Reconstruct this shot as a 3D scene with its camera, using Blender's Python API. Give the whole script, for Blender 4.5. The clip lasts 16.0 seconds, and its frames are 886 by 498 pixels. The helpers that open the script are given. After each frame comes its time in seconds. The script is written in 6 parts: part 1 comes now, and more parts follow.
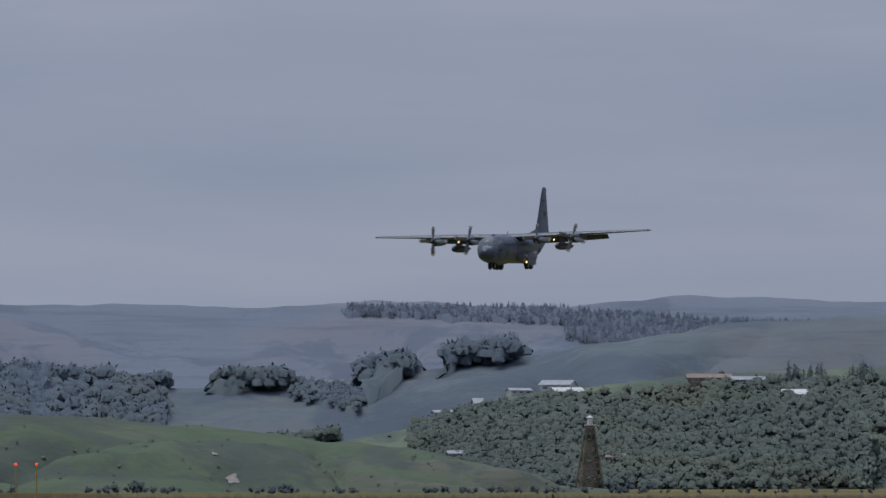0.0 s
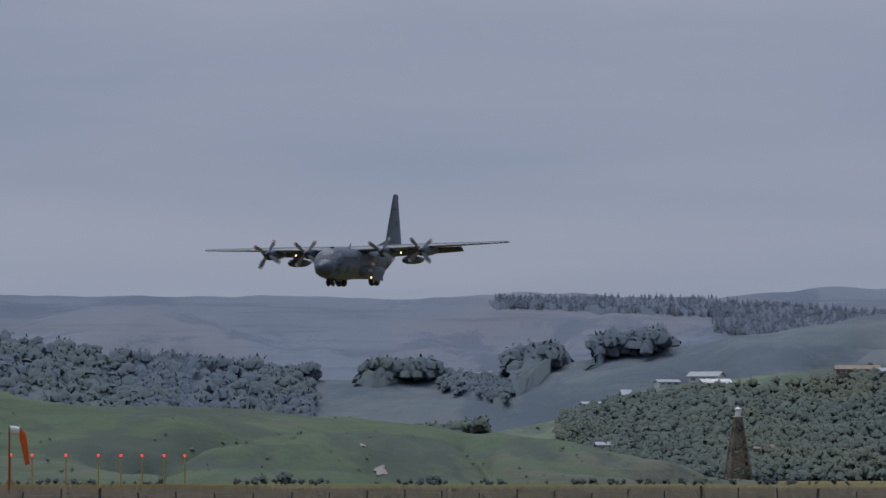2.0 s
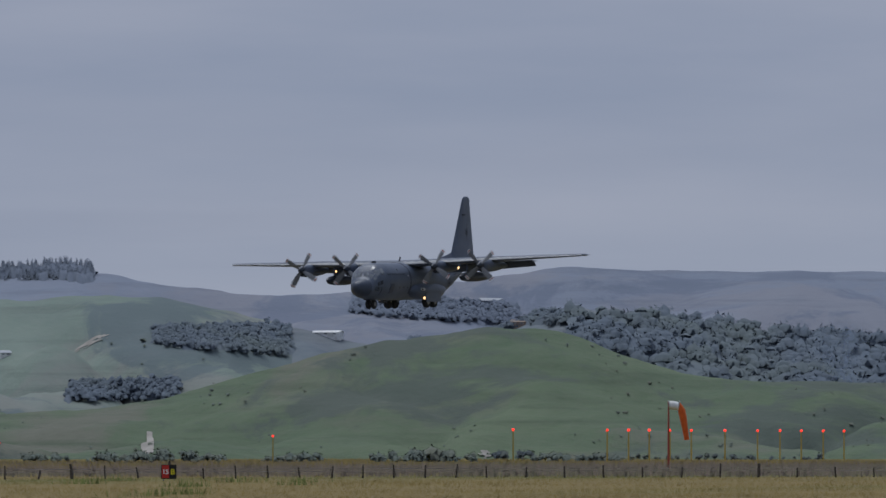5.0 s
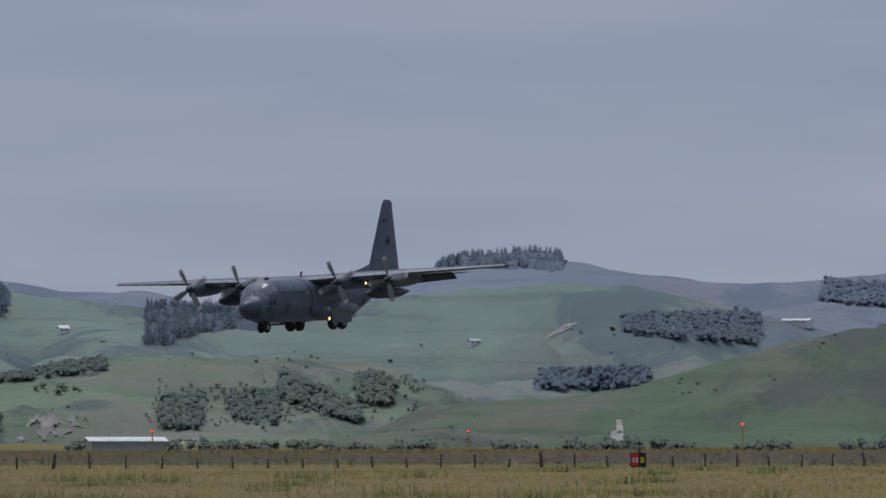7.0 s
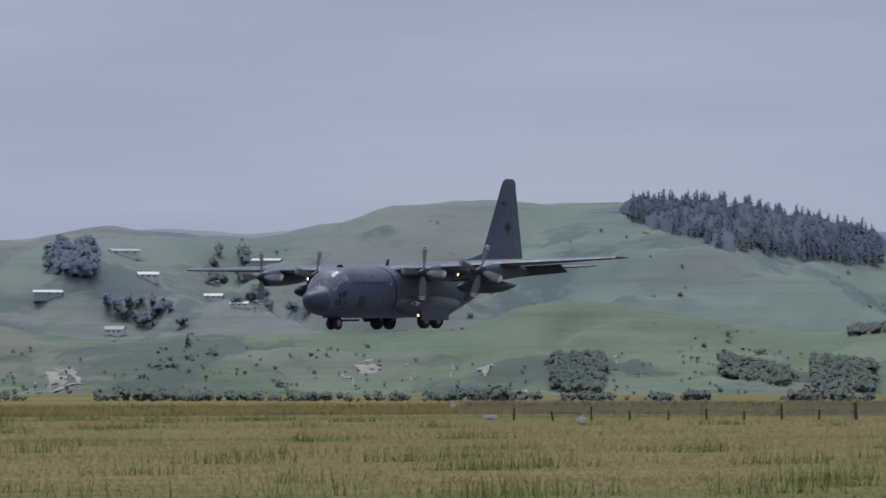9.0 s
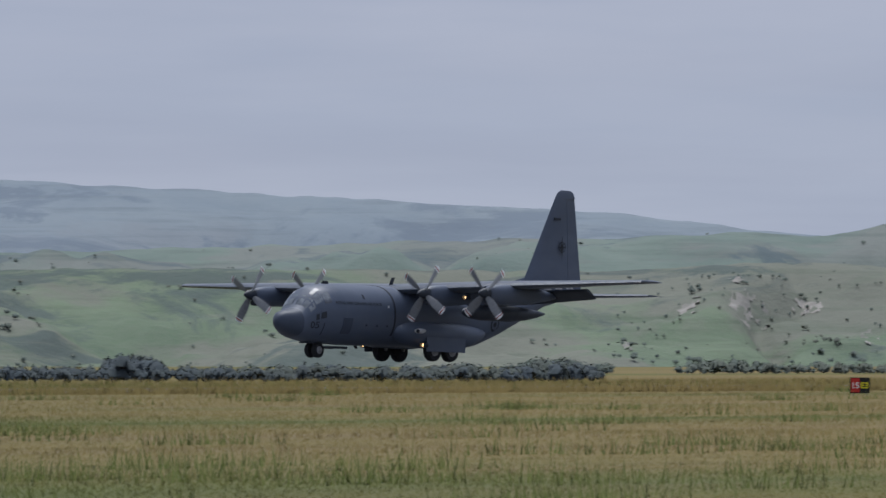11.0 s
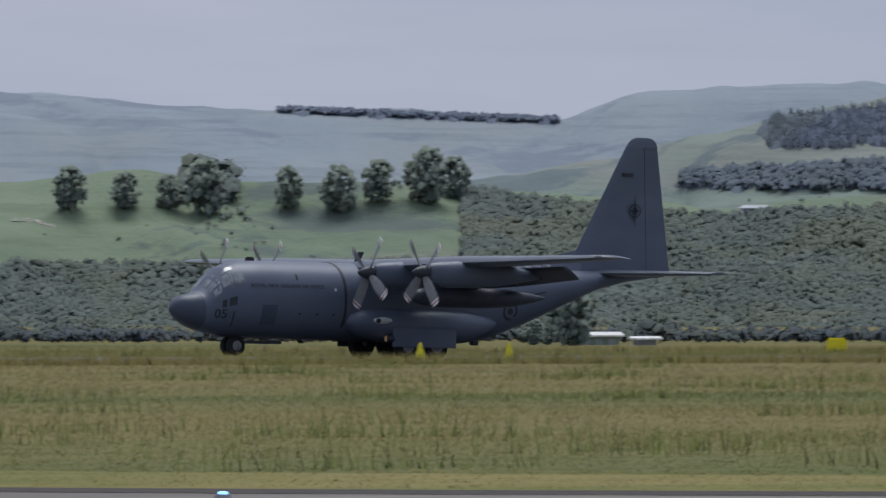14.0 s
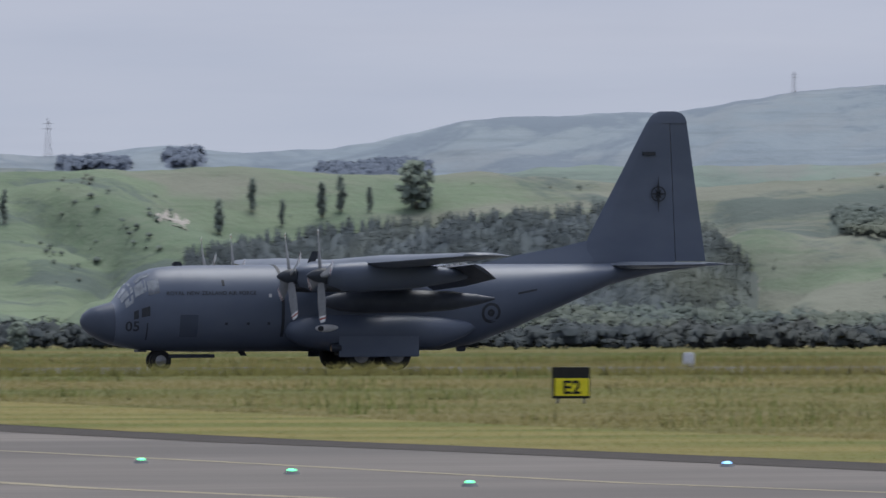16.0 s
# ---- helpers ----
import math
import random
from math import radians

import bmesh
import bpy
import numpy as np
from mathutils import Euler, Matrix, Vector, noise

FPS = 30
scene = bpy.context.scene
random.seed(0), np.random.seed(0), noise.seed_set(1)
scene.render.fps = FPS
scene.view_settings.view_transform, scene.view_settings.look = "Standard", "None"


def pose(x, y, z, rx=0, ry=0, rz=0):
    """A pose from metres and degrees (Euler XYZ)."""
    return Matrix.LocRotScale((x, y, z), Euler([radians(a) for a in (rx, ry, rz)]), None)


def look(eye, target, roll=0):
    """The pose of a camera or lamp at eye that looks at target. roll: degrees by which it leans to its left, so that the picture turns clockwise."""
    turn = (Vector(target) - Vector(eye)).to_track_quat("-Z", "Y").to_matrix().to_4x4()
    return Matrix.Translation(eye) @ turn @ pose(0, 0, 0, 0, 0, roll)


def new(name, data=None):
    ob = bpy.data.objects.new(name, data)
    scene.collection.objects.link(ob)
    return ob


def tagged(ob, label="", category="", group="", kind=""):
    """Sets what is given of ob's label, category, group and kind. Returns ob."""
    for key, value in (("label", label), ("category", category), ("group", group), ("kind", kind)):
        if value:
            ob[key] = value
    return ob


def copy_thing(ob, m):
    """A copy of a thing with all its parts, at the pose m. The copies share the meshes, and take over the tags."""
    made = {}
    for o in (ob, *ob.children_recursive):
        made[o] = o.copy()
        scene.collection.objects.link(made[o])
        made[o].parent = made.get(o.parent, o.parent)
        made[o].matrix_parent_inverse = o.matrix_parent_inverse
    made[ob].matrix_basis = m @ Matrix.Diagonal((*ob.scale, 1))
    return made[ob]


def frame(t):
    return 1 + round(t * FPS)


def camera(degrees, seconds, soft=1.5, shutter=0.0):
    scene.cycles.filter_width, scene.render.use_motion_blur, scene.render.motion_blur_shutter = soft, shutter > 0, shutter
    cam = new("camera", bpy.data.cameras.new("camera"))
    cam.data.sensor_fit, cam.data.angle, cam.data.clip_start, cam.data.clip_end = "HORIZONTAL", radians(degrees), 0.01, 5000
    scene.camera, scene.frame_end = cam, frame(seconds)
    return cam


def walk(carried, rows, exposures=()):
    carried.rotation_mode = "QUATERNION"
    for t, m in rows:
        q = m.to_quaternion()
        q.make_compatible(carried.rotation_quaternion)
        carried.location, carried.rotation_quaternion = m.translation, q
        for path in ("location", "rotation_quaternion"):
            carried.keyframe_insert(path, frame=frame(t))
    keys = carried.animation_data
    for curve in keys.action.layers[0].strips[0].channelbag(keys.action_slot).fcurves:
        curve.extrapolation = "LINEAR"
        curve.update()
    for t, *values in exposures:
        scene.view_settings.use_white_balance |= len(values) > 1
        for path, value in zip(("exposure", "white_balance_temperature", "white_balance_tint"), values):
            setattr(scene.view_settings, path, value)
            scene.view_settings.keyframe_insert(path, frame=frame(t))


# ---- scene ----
EYE = 2.261          # height of the lens over the field
FOCAL = 13874.0      # elevations of the hills are given in units of one 13874th of their distance
cam = camera(6.468, 16.0, soft=1.5, shutter=0.1)
# seconds, bearing clockwise from the square-on view of the runway, tilt upwards
PAN = [
    (0, 72.597, 1.663), (0.5, 72.424, 1.655), (1, 72.114, 1.614), (1.5, 71.734, 1.556), (2, 71.515, 1.601),
    (2.5, 71.148, 1.671), (3, 70.52, 1.626), (3.5, 69.686, 1.544), (4, 68.765, 1.486), (4.2, 68.257, 1.461),
    (6.3, 64.714, 1.378), (6.5, 64.309, 1.354), (7, 63.273, 1.333), (7.5, 61.658, 1.321), (8, 59.692, 1.061),
    (8.5, 58.222, 1.085), (9, 56.876, 0.97), (9.5, 55.154, 0.957), (10, 53.295, 0.854), (12.5, 40.764, 0.597),
    (13, 37.832, 0.473), (13.5, 34.66, 0.597), (14, 31.266, 0.477), (14.5, 27.561, 0.44), (15, 23.944, 0.428),
    (15.5, 20.12, 0.461), (16, 15.825, 0.519),
]
walk(cam, [(t, pose(0, 0, EYE, 90 + up, 0, -az)) for t, az, up in PAN],
     exposures=[(0, -0.13, 6450, 10), (4, -0.12, 6450, 10), (6.5, -0.02, 6450, 10), (7.5, -0.08, 6450, 10), (8, 0.06, 6450, 10), (9, 0.24, 6450, 10), (10, 0.27, 6500, 10),
                (12.5, 0.36, 6650, 10), (13.5, 0.33, 6700, 10), (14.5, 0.34, 6700, 10), (15.5, 0.38, 6700, 10), (16, 0.52, 6800, 10)])

# ---- sky and light: an even overcast ----
SUN_AZ, SUN_UP = 35.0, 68.0
world = bpy.data.worlds.new("overcast")
scene.world = world
world.use_nodes = True
wn, wl = world.node_tree.nodes, world.node_tree.links
wn.clear()
sky = wn.new("ShaderNodeTexSky")
sky.sky_type = "NISHITA"
sky.sun_disc = False
sky.sun_elevation, sky.sun_rotation = radians(SUN_UP), radians(SUN_AZ)
sky.dust_density, sky.air_density = 4.0, 1.0
co = wn.new("ShaderNodeTexCoord")
sep = wn.new("ShaderNodeSeparateXYZ")
wl.new(co.outputs["Generated"], sep.inputs[0])
stretch = wn.new("ShaderNodeMapping")
stretch.inputs["Scale"].default_value = (9, 9, 60)
wl.new(co.outputs["Generated"], stretch.inputs[0])
cloud = wn.new("ShaderNodeTexNoise")
cloud.inputs["Scale"].default_value, cloud.inputs["Detail"].default_value = 1.0, 6
cloud.inputs["Roughness"].default_value = 0.5
wl.new(stretch.outputs[0], cloud.inputs["Vector"])
veil = wn.new("ShaderNodeValToRGB")
veil.color_ramp.elements[0].position, veil.color_ramp.elements[0].color = 0.33, (0.262, 0.315, 0.438, 1)
veil.color_ramp.elements[1].position, veil.color_ramp.elements[1].color = 0.70, (0.345, 0.385, 0.497, 1)
wl.new(cloud.outputs["Fac"], veil.inputs[0])
low = wn.new("ShaderNodeMapRange")
low.inputs["From Min"].default_value, low.inputs["From Max"].default_value = 0.012, 0.05
low.inputs["To Min"].default_value, low.inputs["To Max"].default_value = 0.55, 0.0
wl.new(sep.outputs["Z"], low.inputs["Value"])
band = wn.new("ShaderNodeMix")
band.data_type = "RGBA"
wl.new(low.outputs[0], band.inputs["Factor"])
wl.new(veil.outputs[0], band.inputs["A"])
band.inputs["B"].default_value = (0.40, 0.44, 0.53, 1)
thin = wn.new("ShaderNodeMapping")
thin.inputs["Scale"].default_value = (11, 11, 130)
wl.new(co.outputs["Generated"], thin.inputs[0])
streak = wn.new("ShaderNodeTexNoise")
streak.inputs["Scale"].default_value, streak.inputs["Detail"].default_value = 1.0, 7
wl.new(thin.outputs[0], streak.inputs["Vector"])
grey = wn.new("ShaderNodeMapRange")
grey.inputs["From Min"].default_value, grey.inputs["From Max"].default_value = 0.5, 0.72
grey.inputs["To Max"].default_value = 1.3
wl.new(streak.outputs["Fac"], grey.inputs["Value"])
much = wn.new("ShaderNodeMath")
much.operation = "MULTIPLY"
much.use_clamp = True
wl.new(grey.outputs[0], much.inputs[0])
wl.new(low.outputs[0], much.inputs[1])
wisps = wn.new("ShaderNodeMix")
wisps.data_type = "RGBA"
wl.new(much.outputs[0], wisps.inputs["Factor"])
wl.new(band.outputs["Result"], wisps.inputs["A"])
wisps.inputs["B"].default_value = (0.285, 0.325, 0.43, 1)
dim = wn.new("ShaderNodeVectorMath")
dim.operation = "SCALE"
dim.inputs["Scale"].default_value = 0.08
wl.new(sky.outputs[0], dim.inputs[0])
cover = wn.new("ShaderNodeMix")
cover.data_type = "RGBA"
cover.inputs["Factor"].default_value = 0.9
wl.new(dim.outputs[0], cover.inputs["A"])
wl.new(wisps.outputs["Result"], cover.inputs["B"])
back = wn.new("ShaderNodeBackground")
wl.new(cover.outputs["Result"], back.inputs["Color"])
wout = wn.new("ShaderNodeOutputWorld")
wl.new(back.outputs[0], wout.inputs[0])
sun = new("sun", bpy.data.lights.new("sun", "SUN"))
sun.data.energy, sun.data.angle, sun.data.color = 1.9, radians(40), (0.94, 0.97, 1.0)
sun.matrix_world = look((math.sin(radians(SUN_AZ)) * 50, math.cos(radians(SUN_AZ)) * 50, 123.8), (0, 0, 0))


# ---- materials ----
def mat(name, a, b, scale=1.0, rough=0.8, metal=0.0, bump=0.2, c=None, big=0.05, spread=None, stretch=(1, 1, 1), spec=0.3, edge=(0.46, 0.62)):
    """Two tones mixed by fine noise, a third one in large patches, relief from the fine noise; spread: tone by piece."""
    m = bpy.data.materials.new(name)
    m.use_nodes = True
    n, l = m.node_tree.nodes, m.node_tree.links
    p = n["Principled BSDF"]
    p.inputs["Roughness"].default_value, p.inputs["Metallic"].default_value = rough, metal
    p.inputs["Specular IOR Level"].default_value = spec
    tc = n.new("ShaderNodeTexCoord")
    mp = n.new("ShaderNodeMapping")
    mp.inputs["Scale"].default_value = stretch
    l.new(tc.outputs["Object"], mp.inputs[0])
    fine = n.new("ShaderNodeTexNoise")
    fine.inputs["Scale"].default_value, fine.inputs["Detail"].default_value = scale, 6
    l.new(mp.outputs[0], fine.inputs["Vector"])
    ramp = n.new("ShaderNodeMapRange")
    ramp.inputs["From Min"].default_value, ramp.inputs["From Max"].default_value = 0.35, 0.65
    l.new(fine.outputs["Fac"], ramp.inputs["Value"])
    mix = n.new("ShaderNodeMix")
    mix.data_type = "RGBA"
    mix.inputs["A"].default_value, mix.inputs["B"].default_value = (*a, 1), (*b, 1)
    l.new(ramp.outputs[0], mix.inputs["Factor"])
    colour = mix.outputs["Result"]
    if c:
        large = n.new("ShaderNodeTexNoise")
        large.inputs["Scale"].default_value, large.inputs["Detail"].default_value = big, 5
        l.new(mp.outputs[0], large.inputs["Vector"])
        cut = n.new("ShaderNodeMapRange")
        cut.inputs["From Min"].default_value, cut.inputs["From Max"].default_value = edge
        l.new(large.outputs["Fac"], cut.inputs["Value"])
        over = n.new("ShaderNodeMix")
        over.data_type = "RGBA"
        l.new(cut.outputs[0], over.inputs["Factor"])
        l.new(colour, over.inputs["A"])
        over.inputs["B"].default_value = (*c, 1)
        colour = over.outputs["Result"]
    if spread:
        geo = n.new("ShaderNodeNewGeometry")
        vary = n.new("ShaderNodeMapRange")
        vary.inputs["To Min"].default_value, vary.inputs["To Max"].default_value = spread
        l.new(geo.outputs["Random Per Island"], vary.inputs["Value"])
        times = n.new("ShaderNodeVectorMath")
        times.operation = "SCALE"
        l.new(colour, times.inputs[0])
        l.new(vary.outputs[0], times.inputs["Scale"])
        colour = times.outputs[0]
    l.new(colour, p.inputs["Base Color"])
    if bump:
        bp = n.new("ShaderNodeBump")
        bp.inputs["Strength"].default_value, bp.inputs["Distance"].default_value = bump, 0.3 / scale
        l.new(fine.outputs["Fac"], bp.inputs["Height"])
        l.new(bp.outputs[0], p.inputs["Normal"])
    return m


def hill_mat(name, a, b, dry, scrub, grain=1.0, bare=(0.49, 0.57), bush=(0.52, 0.58), relief=0.9):
    """Grazed slope: two tones that take in painted haze, dry patches, patches of low scrub, sheep tracks along the
    contour, fine relief.
    """
    m = bpy.data.materials.new(name)
    m.use_nodes = True
    n, l = m.node_tree.nodes, m.node_tree.links
    p = n["Principled BSDF"]
    p.inputs["Roughness"].default_value, p.inputs["Specular IOR Level"].default_value = 0.95, 0.15
    tc = n.new("ShaderNodeTexCoord")

    def cloud_of(scale, detail, rough, lo, hi, stretch=(1, 1, 1), twist=0.0):
        mp = n.new("ShaderNodeMapping")
        mp.inputs["Scale"].default_value = stretch
        l.new(tc.outputs["Object"], mp.inputs[0])
        z = n.new("ShaderNodeTexNoise")
        z.inputs["Scale"].default_value, z.inputs["Detail"].default_value = scale * grain, detail
        z.inputs["Roughness"].default_value, z.inputs["Distortion"].default_value = rough, twist
        l.new(mp.outputs[0], z.inputs["Vector"])
        r = n.new("ShaderNodeMapRange")
        r.inputs["From Min"].default_value, r.inputs["From Max"].default_value = lo, hi
        l.new(z.outputs["Fac"], r.inputs["Value"])
        return r.outputs[0]

    def over(fac, under, colour, most=1.0):
        sc = n.new("ShaderNodeMath")
        sc.operation = "MULTIPLY"
        sc.inputs[1].default_value = most
        l.new(fac, sc.inputs[0])
        mx = n.new("ShaderNodeMix")
        mx.data_type = "RGBA"
        l.new(sc.outputs[0], mx.inputs["Factor"])
        if isinstance(under, tuple):
            mx.inputs["A"].default_value = (*under, 1)
        else:
            l.new(under, mx.inputs["A"])
        mx.inputs["B"].default_value = (*colour, 1)
        return mx.outputs["Result"]

    c = over(cloud_of(0.02, 7, 0.6, 0.36, 0.64), a, b)
    c = over(cloud_of(0.011, 6, 0.62, *bare, (1, 1, 2.5), 0.6), c, dry, 0.9)
    c = over(cloud_of(0.07, 4, 0.6, 0.5, 0.72, (0.3, 0.3, 7.0)), c, tuple(q * 0.7 for q in a), 0.7)
    fine = cloud_of(0.35, 5, 0.65, 0.3, 0.7)
    c = over(fine, c, tuple(q * 1.18 for q in dry), 0.25)
    c = over(cloud_of(0.017, 9, 0.68, *bush, (1, 1, 1.8), 0.8), c, scrub, 0.85)
    l.new(c, p.inputs["Base Color"])
    bp = n.new("ShaderNodeBump")
    bp.inputs["Strength"].default_value, bp.inputs["Distance"].default_value = relief, 1.2 / grain
    l.new(fine, bp.inputs["Height"])
    l.new(bp.outputs[0], p.inputs["Normal"])
    return m


def grass_mat(name, relief, spread):
    """Rough grass: straw and green in long drifts, smaller patches of both, a brownish bloom of seed heads."""
    m = mat(name, (0.185, 0.138, 0.05), (0.225, 0.168, 0.062), 0.5, 0.95, 0, relief, (0.088, 0.112, 0.026), 0.016, None, (0.14, 1, 1), 0.2, (0.49, 0.62))
    n, l = m.node_tree.nodes, m.node_tree.links
    p = n["Principled BSDF"]
    colour = p.inputs["Base Color"].links[0].from_socket
    tc = n.new("ShaderNodeTexCoord")
    for scale, stretch, lo, hi, tone, most in ((0.05, (0.35, 1, 1), 0.53, 0.7, (0.125, 0.128, 0.034), 0.6), (0.035, (0.3, 1.2, 1), 0.55, 0.7, (0.21, 0.148, 0.078), 0.7), (0.4, (0.5, 1, 1), 0.52, 0.7, (0.13, 0.108, 0.04), 0.25)):
        mp = n.new("ShaderNodeMapping")
        mp.inputs["Scale"].default_value = stretch
        mp.inputs["Location"].default_value = (scale * 900, 31, 0)
        l.new(tc.outputs["Object"], mp.inputs[0])
        z = n.new("ShaderNodeTexNoise")
        z.inputs["Scale"].default_value, z.inputs["Detail"].default_value = scale, 6
        l.new(mp.outputs[0], z.inputs["Vector"])
        r = n.new("ShaderNodeMapRange")
        r.inputs["From Min"].default_value, r.inputs["From Max"].default_value, r.inputs["To Max"].default_value = lo, hi, most
        l.new(z.outputs["Fac"], r.inputs["Value"])
        mx = n.new("ShaderNodeMix")
        mx.data_type = "RGBA"
        l.new(r.outputs[0], mx.inputs["Factor"])
        l.new(colour, mx.inputs["A"])
        mx.inputs["B"].default_value = (*tone, 1)
        colour = mx.outputs["Result"]
    # damper and greener ground to the west
    sp = n.new("ShaderNodeSeparateXYZ")
    l.new(tc.outputs["Object"], sp.inputs[0])
    r = n.new("ShaderNodeMapRange")
    r.inputs["From Min"].default_value, r.inputs["From Max"].default_value = 40, -40
    r.inputs["To Max"].default_value = 0.45
    diff = n.new("ShaderNodeMath")
    diff.operation = "SUBTRACT"
    l.new(sp.outputs["X"], diff.inputs[0])
    l.new(sp.outputs["Y"], diff.inputs[1])
    l.new(diff.outputs[0], r.inputs["Value"])
    mx = n.new("ShaderNodeMix")
    mx.data_type = "RGBA"
    l.new(r.outputs[0], mx.inputs["Factor"])
    l.new(colour, mx.inputs["A"])
    mx.inputs["B"].default_value = (0.098, 0.106, 0.034, 1)
    colour = mx.outputs["Result"]
    if spread:
        geo = n.new("ShaderNodeNewGeometry")
        vary = n.new("ShaderNodeMapRange")
        vary.inputs["To Min"].default_value, vary.inputs["To Max"].default_value = spread
        l.new(geo.outputs["Random Per Island"], vary.inputs["Value"])
        times = n.new("ShaderNodeVectorMath")
        times.operation = "SCALE"
        l.new(colour, times.inputs[0])
        l.new(vary.outputs[0], times.inputs["Scale"])
        colour = times.outputs[0]
    l.new(colour, p.inputs["Base Color"])
    return m


def glow(name, colour, power):
    m = bpy.data.materials.new(name)
    m.use_nodes = True
    p = m.node_tree.nodes["Principled BSDF"]
    p.inputs["Base Color"].default_value = (*colour, 1)
    p.inputs["Emission Color"].default_value = (*colour, 1)
    p.inputs["Emission Strength"].default_value = power
    return m


